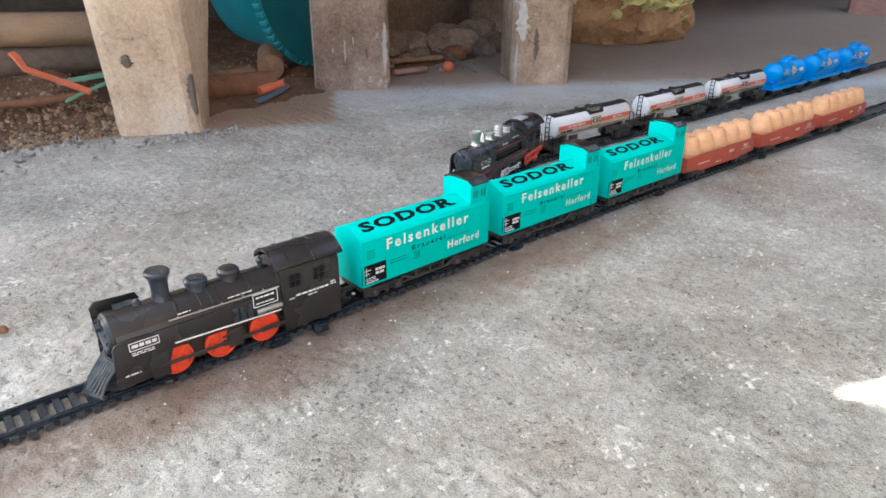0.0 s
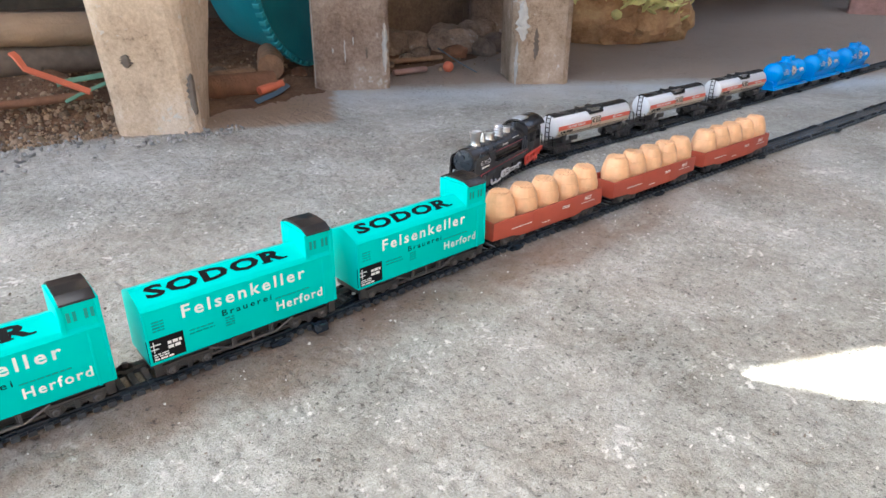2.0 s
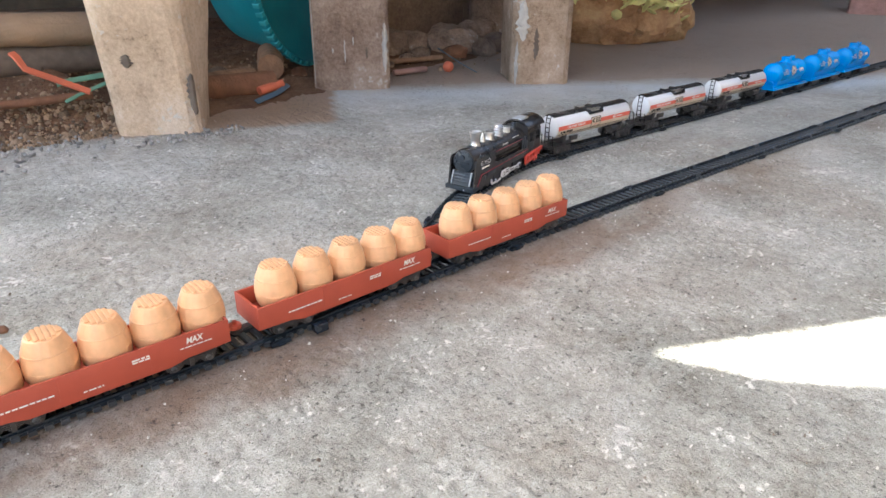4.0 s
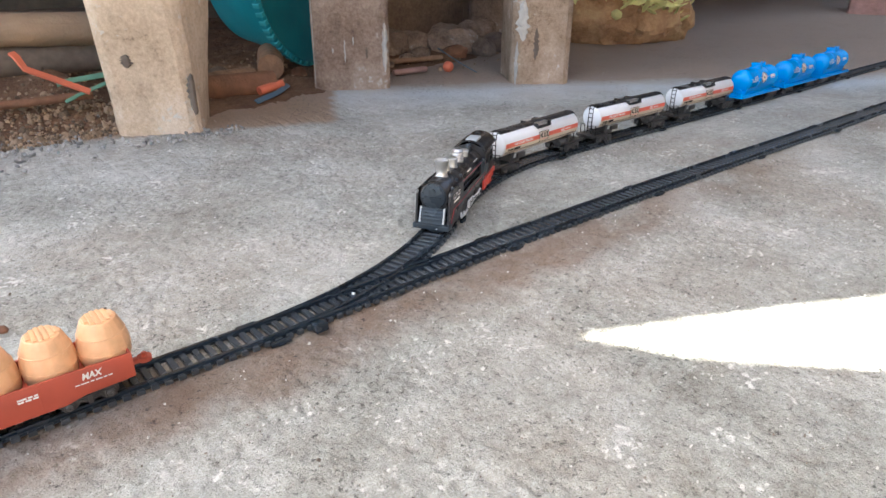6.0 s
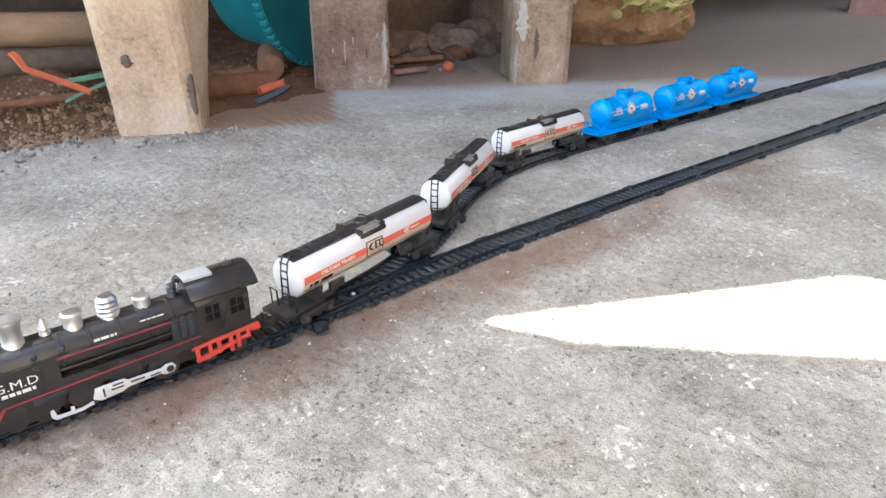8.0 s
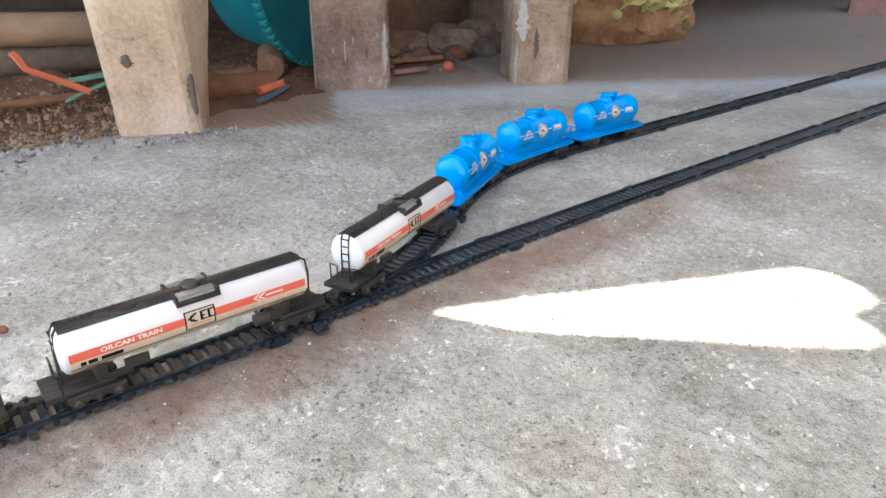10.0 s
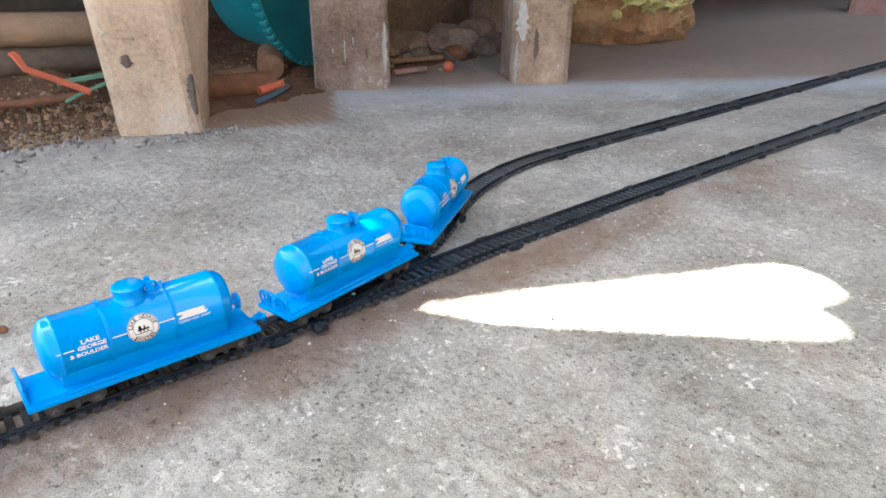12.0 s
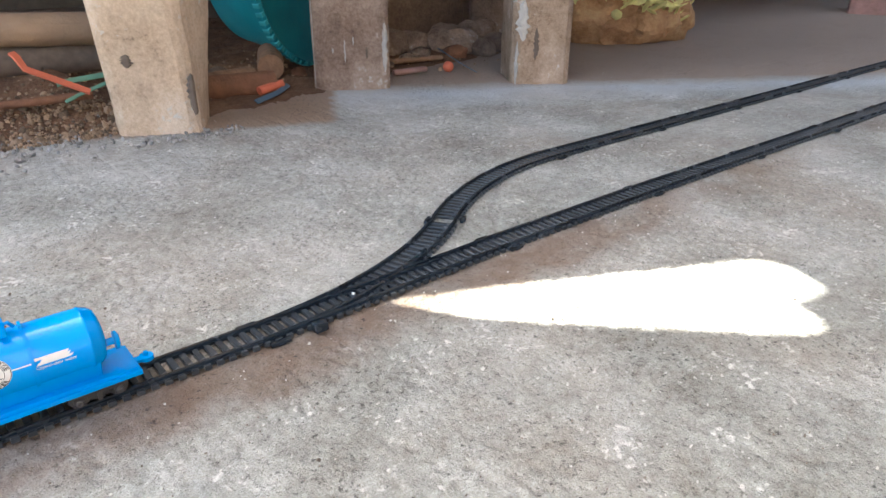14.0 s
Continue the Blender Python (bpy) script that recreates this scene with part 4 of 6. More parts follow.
def make_barrel_flat():
    t = thing("flat_wagon", "red-brown plastic toy low-sided wagon with small white print", "toy wagon", "red wagons of the first train")
    bm = bmesh.new()
    box(bm, 1, 149, -16.2, 16.2, 16, 19, 0.3)
    bottom = [(0, 16), (10, 15.5), (24, 15), (34, 12.5), (112, 12.5), (122, 15), (140, 15.5), (150, 16), (150, 32), (0, 32)]
    for y in (-17, 15.4):
        prism(bm, bottom, y, y + 1.6, axis="y", bevel=0.25)
    for x in (0, 148.4):
        box(bm, x, x + 1.6, -15.4, 15.4, 15, 32, 0.25)
    for x in (50, 100):
        box(bm, x, x + 1.0, -17.4, -16.8, 15.5, 31.5, 0.1)
    part("body", bm, M_RED, t)
    add_bogie(t, 26)
    add_bogie(t, 124)
    bm = bmesh.new()
    box(bm, 4, 146, -12, 12, 12.0, 16, 0.5)
    part("underframe", bm, M_BLACKM, t)
    add_coupler(t, 2, -9, M_BLACKM)
    add_coupler(t, 148, 160, M_RED, 15.5)
    lettering("lettering", "MAX", M_WHITEP, t, on_side(122, -17.5, 25.2), 4.0, 11.0, bold=0.2, shear=0.2)
    rnd = random.Random(8)
    bm = bmesh.new()
    bars(bm, 118, -17.5, 22.6, 20, 0.7, 1, 1, rnd)
    bars(bm, 90, -17.5, 25.6, 10, 1.0, 2, 0.6, rnd)
    bars(bm, 62, -17.5, 17.0, 11, 0.8, 1, 1, rnd)
    bars(bm, 22, -17.5, 21.5, 26, 0.9, 1, 1, rnd)
    part("small_print", bm, M_WHITEP, t)
    for i in range(5):
        x = 23.0 + i * 29.2
        bm = bmesh.new()
        prof = [(9.8, 19.2), (12.0, 22.2), (14.2, 27.4), (14.7, 33), (14.3, 38), (12.9, 44), (10.9, 49.2), (9.9, 51.6), (9.3, 52)]
        seg = 54
        lathe(bm, prof, at=(x, 0, 0), seg=seg)
        for v in bm.verts:
            a = math.atan2(v.co.y, v.co.x - x * MM)
            k = 1 - (0.020 if round(a / (2 * math.pi) * seg) % 3 == 0 else 0.0)
            v.co.x = x * MM + (v.co.x - x * MM) * k
            v.co.y *= k
        barrel = part("barrel", bm, M_WOOD, t, "tan plastic barrel with stave grooves")
        bm = bmesh.new()
        for yy in (-7.2, -4.3, -1.45, 1.45, 4.3, 7.2):
            w = math.sqrt(max(1.0, 9.0 ** 2 - (abs(yy) + 1.0) ** 2))
            box(bm, x - 1.1 + yy, x + 1.1 + yy, -w, w, 51.8, 53.0, 0.3)
        part("lid_slat", bm, M_WOOD, barrel)
        bm = bmesh.new()
        for z0 in (24.4, 32.6, 42.4):
            r = float(np.interp(z0, [p[1] for p in prof], [p[0] for p in prof]))
            lathe(bm, [(r - 0.2, z0), (r + 0.06, z0 + 0.2), (r + 0.06, z0 + 1.0), (r - 0.2, z0 + 1.2)], at=(x, 0, 0), seg=40)
        part("hoop", bm, M_WOOD, barrel)
    return t


def add_ladder(t, x, material, r, cz):
    """End ladder and hand rail bent round the tank end."""
    bm = bmesh.new()
    top = cz + r + 2.0
    for y in (-3.2, 3.2):
        tube(bm, [(x + 5, y, top - 1.0), (x + 1, y, top - 0.6), (x - 1.5, y, top - 5), (x - 2.5, y, cz), (x - 3.0, y, 17)], 0.7, 6)
    for k in range(6):
        z = 21 + k * 6.0
        tube(bm, [(x - 2.8, -3.2, z), (x - 2.8, 3.2, z)], 0.55, 6)
    for s in (-1, 1):
        tube(bm, [(x - 5, s * 6, 17), (x - 5.5, s * 6, 29), (x - 5.5, s * 12.5, 30), (x - 5, s * 12.5, 17)], 0.65, 6)
    return part("ladder", bm, material, t)


def make_oil_car():
    t = thing("oil_tank_wagon", "white plastic toy tank wagon with a red band and black walkway", "toy wagon", "white tank wagons of the second train")
    cz, r = 38.6, 15.2
    bm = bmesh.new()
    lathe(bm, [(6, -2.4), (11, -1.6), (14.3, 0.0), (r, 1.6), (r, 150.4), (14.3, 152.0), (11, 153.6), (6, 154.4)], axis="x", at=(0, 0, cz), seg=48)
    part("tank", bm, M_TANKW, t)
    bm = bmesh.new()
    shell(bm, 1.8, 66.8, cz, r, -9, 11)
    shell(bm, 86.2, 150.2, cz, r, -9, 11)
    part("band", bm, M_TANKR, t, "red printed band")
    bm = bmesh.new()
    shell(bm, 1.8, 150.2, cz, r, -52, -9.2)
    part("band", bm, M_CREAM, t, "cream lower band")
    bm = bmesh.new()
    shell(bm, 1.8, 150.2, cz, r, -33, -30, seg=2, lift=0.25)
    part("line", bm, M_BLACKP, t)
    bm = bmesh.new()
    shell(bm, 66.8, 86.2, cz, r, -25.0, 22.0, lift=0.2)
    badge = part("badge", bm, M_CREAM, t, "pale badge with black border")
    bm = bmesh.new()
    shell(bm, 66.8, 86.2, cz, r, 20.0, 22.5, seg=2, lift=0.35)
    shell(bm, 66.8, 86.2, cz, r, -25.5, -23.0, seg=2, lift=0.35)
    shell(bm, 66.8, 67.67, cz, r, -25.0, 22.0, lift=0.35)
    shell(bm, 85.33, 86.2, cz, r, -25.0, 22.0, lift=0.35)
    shell(bm, 68.84, 71.16, cz, r, 1.0, 7.0, seg=3, lift=0.35)
    shell(bm, 70.19, 72.72, cz, r, -4.0, 2.0, seg=3, lift=0.35)
    shell(bm, 70.19, 72.72, cz, r, 6.0, 12.0, seg=3, lift=0.35)
    shell(bm, 72.13, 74.46, cz, r, -7.0, -3.0, seg=2, lift=0.35)
    shell(bm, 72.13, 74.46, cz, r, 11.0, 15.0, seg=2, lift=0.35)
    for x in (76.5, 81.3):
        shell(bm, x, x + 1.6, cz, r, -7, 16, seg=4, lift=0.35)
        for a in (-7, 12.5):
            shell(bm, x, x + 4.2, cz, r, a, a + 3.5, seg=2, lift=0.35)
    shell(bm, 76.5, 79.7, cz, r, 3.0, 6.0, seg=2, lift=0.35)
    part("emblem", bm, M_BLACKP, badge)
    bm = bmesh.new()
    shell(bm, 70.19, 82.8, cz, r, -15.0, -13.0, seg=2, lift=0.35)
    part("emblem_line", bm, M_TANKR, badge)
    a = radians(-3.0)
    place = Matrix.Translation((18 * MM, -(r + 0.35) * math.cos(a) * MM, (cz + (r + 0.35) * math.sin(a)) * MM)) @ Matrix.Rotation(radians(90 + 3), 4, "X")
    lettering("lettering", "OILCAN TRAIN", M_WHITEP, t, place, 2.7, 35.0, bold=0.14, bend=r + 0.3)
    bm = bmesh.new()
    for x in (112, 115.5):
        for k in range(6):
            for way in (-1, 1):
                shell(bm, x + k * 0.7, x + k * 0.7 + 1.6, cz, r, 1 + way * k * 1.5, 1 + way * (k + 1) * 1.5, seg=1, lift=0.35)
    shell(bm, 121, 133, cz, r, -1, 3, seg=2, lift=0.3)
    part("small_print", bm, M_WHITEP, t)
    bm = bmesh.new()
    for x, w in ((7, 3), (11, 5), (18, 12)):
        shell(bm, x, x + w, cz, r, -26, -14, seg=3, lift=0.22)
    shell(bm, 7, 22, cz, r, -43, -40, seg=2, lift=0.22)
    part("small_print", bm, M_BLACKP, t)
    bm = bmesh.new()
    shell(bm, 0.5, 151.5, cz, r, 62, 118, seg=12, lift=1.2, thick=1.4)
    for x in range(3, 151, 3):
        shell(bm, x, x + 1.0, cz, r, 66, 114, seg=8, lift=1.4, thick=0.6)
    part("walkway", bm, M_BLACK, t)
    bm = bmesh.new()
    box(bm, 64, 66, -13, 13, 50.1, 54.5, 0.3)
    box(bm, 90, 92, -13, 13, 50.1, 54.5, 0.3)
    box(bm, 64, 92, -14, -11.6, 48.6, 51.6, 0.4)
    box(bm, 64, 92, 11.6, 14, 48.6, 51.6, 0.4)
    lathe(bm, [(6.0, 52), (6.0, 56.0), (5.0, 56.8)], at=(78, 0, 0), seg=18)
    tube(bm, [(84, -3, 54), (84, -3, 57), (87, -3, 57)], 0.7, 6)
    hatch = part("hatch", bm, M_BLACK, t)
    bm = bmesh.new()
    box(bm, 66.4, 89.6, -10.6, 10.6, 53.5, 54.3, 0.2)
    part("hatch_plate", bm, M_SILVER, hatch, "shiny silver hatch plate")
    add_ladder(t, 0, M_BLACK, r, cz)
    bm = bmesh.new()
    cradle = [(-12, 17), (-14, 29), (-10, 27), (0, 24), (10, 27), (14, 29), (12, 17)]
    box(bm, -14, 22, -13, 13, 14, 17.5, 0.5)
    box(bm, -14, 26, -4, 4, 13.5, 18, 0.5)
    prism(bm, cradle, 14, 20, bevel=0.4)
    box(bm, 30, 44, -12.5, -9, 19, 25, 0.5)
    box(bm, 18, 34, -11, -9, 15, 20, 0.4)
    part("underframe", bm, M_BLACKM, t)
    bm = bmesh.new()
    box(bm, 130, 166, -13, 13, 14, 17.5, 0.5)
    box(bm, 126, 166, -4, 4, 13.5, 18, 0.5)
    prism(bm, cradle, 132, 138, bevel=0.4)
    lathe(bm, [(4.2, 112), (4.2, 122)], axis="x", at=(0, -12.5, 21), seg=14)
    box(bm, 118, 132, -13, -10, 17, 24, 0.4)
    part("underframe", bm, M_BLACKM, t)
    bm = bmesh.new()
    for s in (-1, 1):
        tube(bm, [(157, s * 6, 17), (157.5, s * 6, 40), (156.5, s * 5, 50), (150, s * 4, 54.6)], 0.8, 6)
    part("end_rail", bm, M_BLACK, t)
    add_bogie(t, 12, spread=11)
    add_bogie(t, 140, spread=11)
    add_coupler(t, -10, -22, M_BLACKM)
    add_coupler(t, 163, 168, M_BLACKM)
    return t


def make_blue_car():
    t = thing("water_tank_wagon", "glossy blue plastic toy tank wagon with a round white emblem", "toy wagon", "blue tank wagons of the second train")
    cz, r = 41.8, 18.1
    bm = bmesh.new()
    prof = [(4, 12.6), (10, 13.4), (15, 15.6), (17.6, 18.6), (r - 0.1, 22.0), (r + 0.4, 22.4), (r + 0.4, 23.6), (r, 24.2)]
    prof += [(r, 112.8), (r + 0.4, 113.2), (r + 0.4, 114.4), (r - 0.1, 115.0), (17.0, 118.6), (15, 121.0), (10, 122.6), (4, 123.2)]
    lathe(bm, prof, axis="x", at=(0, 0, cz), seg=48)
    part("tank", bm, M_BLUE, t, smooth=45)
    for x in (47.0, 84.0):
        bm = bmesh.new()
        shell(bm, x, x + 1.8, cz, r, -70, 250, seg=48, lift=0.7, thick=1.0)
        box(bm, x, x + 1.8, -3.0, 3.0, cz + r, cz + r + 2.6, 0.4)
        part("strap", bm, M_BLUE, t)
    bm = bmesh.new()
    lathe(bm, [(10.5, 57.4), (9.2, 59.6), (8.6, 61.6), (8.6, 64.6), (9.4, 65.0), (9.4, 66.4), (8.0, 67.6), (4.0, 68.4)], at=(66, 0, 0), seg=30)
    for a in (-35, 20):
        box(bm, 74.6, 78.0, -6 + a * 0.1, -3.4 + a * 0.1, 61, 69.8, 0.4)
    tube(bm, [(76, -4, 66), (80, -4, 66.5), (82, -3, 63)], 1.1, 8)
    part("dome", bm, M_BLUE, t)
    bm = bmesh.new()
    box(bm, 0, 137, -17.4, 17.4, 15.4, 18.4, 0.5)
    part("platform", bm, M_BLUE, t)
    bm = bmesh.new()
    box(bm, 2, 135, -15.5, 15.5, 18.0, 20.4, 0.4)
    part("deck", bm, M_BLUE, t)
    bm = bmesh.new()
    prism(bm, [(-10, 19), (-14, 31), (14, 31), (10, 19)], 20, 117, bevel=0.6)
    part("cradle", bm, M_BLUE, t)
    bm = bmesh.new()
    hoop = [(-14.0, 18.0), (-14.4, 26.0), (-13.2, 29.4), (-10.4, 31.0), (0.0, 31.4), (10.4, 31.0), (13.2, 29.4), (14.4, 26.0), (14.0, 18.0)]
    tube(bm, [(2.0 - 0.10 * (z - 18), y, z) for y, z in hoop], 0.95, 8)
    for y in (-9.6, -5.6, 5.6, 9.6):
        tube(bm, [(2.2, y, 18), (1.2, y, 25), (0.7, y, 31)], 0.85, 8)
    for y0 in (-1, 1):
        tube(bm, [(1.4, y0 * 5.6, 21), (1.4, y0 * 3.0, 23.0), (1.0, y0 * 3.0, 28.0), (0.8, y0 * 5.6, 30)], 0.8, 8)
    tube(bm, [(1.8, -14, 22.0), (1.8, 14, 22.0)], 0.8, 8)
    box(bm, 1.4, 3.4, -3, 3, 18, 24, 0.5)
    part("end_rail", bm, M_BLUE, t)
    bm = bmesh.new()
    lathe(bm, [(2.2, 122), (2.2, 128), (5.6, 128.4), (5.6, 130.4), (4.0, 131.2)], axis="x", at=(0, 0, 34), seg=20)
    part("end_wheel", bm, M_BLUE, t)
    add_bogie(t, 24)
    add_bogie(t, 112)
    bm = bmesh.new()
    box(bm, 6, 131, -9, 9, 11.5, 15.6, 0.5)
    part("underframe", bm, M_BLACKM, t)
    add_coupler(t, 2, -12, M_BLACKM)
    add_coupler(t, 135, 144, M_BLUE, 15.5)
    # round emblem, bent on the tank side
    up = radians(12.0)

    def on_tank(bm, cx, lift):
        for v in bm.verts:
            a = up + v.co.y / (r * MM)
            rr = (r + lift) * MM + v.co.z
            v.co = Vector((cx * MM + v.co.x, -rr * math.cos(a), cz * MM + rr * math.sin(a)))
        return bm

    def disc(bm, r0, r1, a0=0, a1=360, seg=36):
        inner = [bm.verts.new((r0 * MM * math.cos(radians(a0 + (a1 - a0) * i / seg)), r0 * MM * math.sin(radians(a0 + (a1 - a0) * i / seg)), 0)) for i in range(seg + 1)]
        outer = [bm.verts.new((r1 * MM * math.cos(radians(a0 + (a1 - a0) * i / seg)), r1 * MM * math.sin(radians(a0 + (a1 - a0) * i / seg)), 0)) for i in range(seg + 1)]
        for i in range(seg):
            bm.faces.new((inner[i], outer[i], outer[i + 1], inner[i + 1]))
        return bm

    bm = bmesh.new()
    for k in range(4):
        disc(bm, 0.05 + k * 2.2, 0.05 + (k + 1) * 2.2)
    emblem = part("emblem", on_tank(bm, 66, 0.2), M_WHITEP, t, "round white and black emblem")
    bm = bmesh.new()
    disc(bm, 5.4, 5.65)
    disc(bm, 8.3, 8.6)
    for words, mid, step, flip in (("LAKE GEORGE", 90, 15.0, False), ("BOULDER", 270, 15.0, True)):
        for i, ch in enumerate(words):
            if ch == " ":
                continue
            ang = mid + (1 if flip else -1) * (i - (len(words) - 1) / 2) * step
            glyph = lettering("glyph", ch, M_BLACKP, None, Matrix.Identity(4), 2.0, 1.45 if ch != "I" else 0.6, bold=0.08)
            gm = glyph.data
            shift = Matrix.Translation((-0.72 * MM, -1.0 * MM, 0))
            gm.transform(Matrix.Translation((7.0 * MM * math.cos(radians(ang)), 7.0 * MM * math.sin(radians(ang)), 0)) @ Matrix.Rotation(radians(ang - 90 + (180 if flip else 0)), 4, "Z") @ shift)
            bm.from_mesh(gm)
            bpy.data.objects.remove(glyph)
            bpy.data.meshes.remove(gm)
    part("emblem_ring", on_tank(bm, 66, 0.35), M_BLACKP, emblem)
    bm = bmesh.new()
    for x, y, w, h in ((-3.4, -1.0, 6.6, 1.1), (-2.8, 0.0, 1.7, 1.8), (0.2, 0.0, 0.9, 1.5), (-2.4, -2.0, 0.9, 0.8), (-0.4, -2.0, 0.9, 0.8), (1.6, -2.0, 0.9, 0.8), (-4.2, -2.8, 8.4, 0.35)):
        vs = [bm.verts.new((p[0] * MM, p[1] * MM, 0)) for p in ((x, y), (x + w, y), (x + w, y + h), (x, y + h))]
        bm.faces.new(vs)
    part("emblem_figure", on_tank(bm, 66, 0.35), M_BLACKP, emblem)
    bm = bmesh.new()
    for x0, x1 in ((20, 29), (47.5, 57), (75, 84)):
        vs = [bm.verts.new((p[0] * MM, p[1] * MM, 0)) for p in ((x0, -0.35), (x1, -0.35), (x1, 0.35), (x0, 0.35))]
        bm.faces.new(vs)
    for x0, y0, w, h in ((86, -2.2, 17, 1.5), (84.6, 0.7, 17, 1.5), (88, -0.7, 14, 1.4)):
        vs = [bm.verts.new((p[0] * MM, p[1] * MM, 0)) for p in ((x0, y0), (x0 + w, y0), (x0 + w + 1.5, y0 + h), (x0 + 1.2, y0 + h))]
        bm.faces.new(vs)
    part("line", on_tank(bm, 0, 0.3), M_WHITEP, t, "white printed line and arrow")

    def tank_text(s, x, ang, h, w, bold=0.1, m=M_WHITEP):
        a = radians(ang)
        place = Matrix.Translation((x * MM, -(r + 0.35) * math.cos(a) * MM, (cz + (r + 0.35) * math.sin(a)) * MM)) @ Matrix.Rotation(radians(90 - ang), 4, "X")
        lettering("lettering", s, m, t, place, h, w, bold=bold, bend=r + 0.3)

    tank_text("LAKE", 33, 18, 2.3, 9.5)
    tank_text("GEORGE", 30.5, 8, 2.3, 15)
    tank_text("& BOULDER", 26, -3, 2.3, 20)
    tank_text("Crystal-clear water", 85.5, -2, 1.9, 20, 0.03)
    return t


def make_loco_red_wheels():
    t = thing("steam_locomotive", "black plastic toy steam locomotive with orange-red driving wheels", "toy locomotive")
    bm = bmesh.new()
    lathe(bm, [(9, 13.0), (13.2, 13.4), (14.2, 15), (14.2, 52), (14.6, 52.3), (14.6, 53.6), (14.2, 54), (14.2, 78), (14.6, 78.3), (14.6, 79.6), (14.2, 80), (14.2, 100), (14.6, 100.3), (14.6, 101.6), (14.2, 102), (14.2, 122)],
          axis="x", at=(0, 0, 38.5), seg=40)
    part("boiler", bm, M_BLACK, t)
    bm = bmesh.new()
    lathe(bm, [(2, 10.6), (5, 11.0), (11.6, 12.2), (12.4, 13.8)], axis="x", at=(0, 0, 38.5), seg=30)
    for a in range(0, 360, 30):
        lathe(bm, [(1.0, 10.8), (1.0, 13)], axis="x", at=(0, 10.4 * math.cos(radians(a)), 38.5 + 10.4 * math.sin(radians(a))), seg=8)
    lathe(bm, [(3.4, 8.6), (3.4, 11.5)], axis="x", at=(0, 0, 46), seg=16)
    part("smokebox_door", bm, M_NAVY, t)
    # side skirts with the smoke deflector plates
    for s in (-1, 1):
        bm = bmesh.new()
        prism(bm, [(11, 12), (12, 37), (14, 39.5), (18, 40.5), (46, 40), (118, 41), (118, 25), (46, 27), (40, 11), (16, 10)], s * 15.2, s * 17.2, axis="y", bevel=0.4)
        part("side_skirt", bm, M_BLACK, t)
        bm = bmesh.new()
        prism(bm, [(12, 30), (11, 50), (14, 53.5), (38, 52.5), (40, 48), (24, 44), (20, 32)], s * 17.0, s * 18.0, axis="y", bevel=0.3)
        if s > 0:
            part("smoke_deflector", bm, M_BLACK, t)
        else:
            bm.free()
    bm = bmesh.new()
    prism(bm, [(-15.4, 24), (-15.4, 40), (-12, 45), (12, 45), (15.4, 40), (15.4, 24)], 16, 121, bevel=0.5)
    box(bm, 16, 160, -10.5, 10.5, 9, 25, 0.6)
    part("frame", bm, M_BLACKM, t)
    # cow catcher, the sky's reflection put into its grey-blue colour
    bm = bmesh.new()
    prism(bm, [(14, 26), (20, 26), (20, 8), (14, 8)], -15, 15, axis="y", bevel=0.4)
    for i in range(9):
        y = -12 + i * 3.0
        tube(bm, [(15, y, 25), (6 - 2 * (1 - abs(y) / 12), y * 0.98, 14), (-3.5 + abs(y) * 0.4, y * 1.1, 6.8)], 0.95, 6)
    tube(bm, [(3.5, -15, 6.8), (-4.5, 0, 6.8), (3.5, 15, 6.8)], 1.4, 8)
    tube(bm, [(14.5, -14, 25), (11, 0, 25), (14.5, 14, 25)], 1.2, 8)
    prism(bm, [(-2, -1.5), (-2, 1.5), (14, 13), (14, -13)], 6.4, 8.6, axis="z")
    part("cow_catcher", bm, M_NAVY, t, "cow catcher of thin bars, sky reflection put into its grey-blue colour")
    bm = bmesh.new()
    lathe(bm, [(8.0, 49), (5.8, 52), (5.1, 57), (5.4, 63), (6.3, 67), (7.5, 68.4), (7.6, 70.2), (6.6, 71.2), (2.0, 71.6)], at=(48.5, 0, 0), seg=28)
    part("chimney", bm, M_NAVY, t)
    for x, h in ((70.5, 59.6), (92, 59.6)):
        bm = bmesh.new()
        lathe(bm, [(8.4, 48), (6.6, 51.5), (6.2, 54.6), (7.2, 55.2), (7.2, h - 2), (5.8, h - 0.4), (2.2, h)], at=(x, 0, 0), seg=26)
        part("steam_dome", bm, M_NAVY if x < 80 else M_BLACK, t)
    bm = bmesh.new()
    lathe(bm, [(2.4, 51), (1.6, 55), (2.4, 58), (1.0, 60)], at=(114, 0, 0), seg=14)
    part("whistle", bm, M_NAVY, t)
    bm = bmesh.new()
    lathe(bm, [(3.0, 50), (2.0, 55.5), (0.8, 56.5)], at=(34, 0, 0), seg=14)
    part("bell", bm, M_NAVY, t)
    bm = bmesh.new()
    box(bm, 22, 34, 2, 9, 49, 53.0, 0.6)
    part("feed_box", bm, M_NAVY, t)
    for y in (-6, -8.5):
        for x in (67, 74):
            bm = bmesh.new()
            tube(bm, [(x, y, 52.0 - (abs(y) - 6) * 0.7), (x + 0.5, y - 3, 48.5), (x + 1, -13.6, 43.5)], 0.8, 6)
            part("pipe", bm, M_NAVY, t)
    bm = bmesh.new()
    tube(bm, [(46, -15.6, 43.6), (119, -15.6, 42.6)], 0.55, 6)
    for x in (52, 66, 80, 94, 108):
        tube(bm, [(x, -14, 43.4), (x, -15.6, 43.4)], 0.5, 6)
    part("hand_rail", bm, M_SILVER, t)
    bm = bmesh.new()
    prism(bm, [(47, 28.0), (118, 25.6), (118, 26.6), (47, 29.0)], -17.6, -17.0, axis="y")
    part("line", bm, M_WHITEP, t)
    # cab
    bm = bmesh.new()
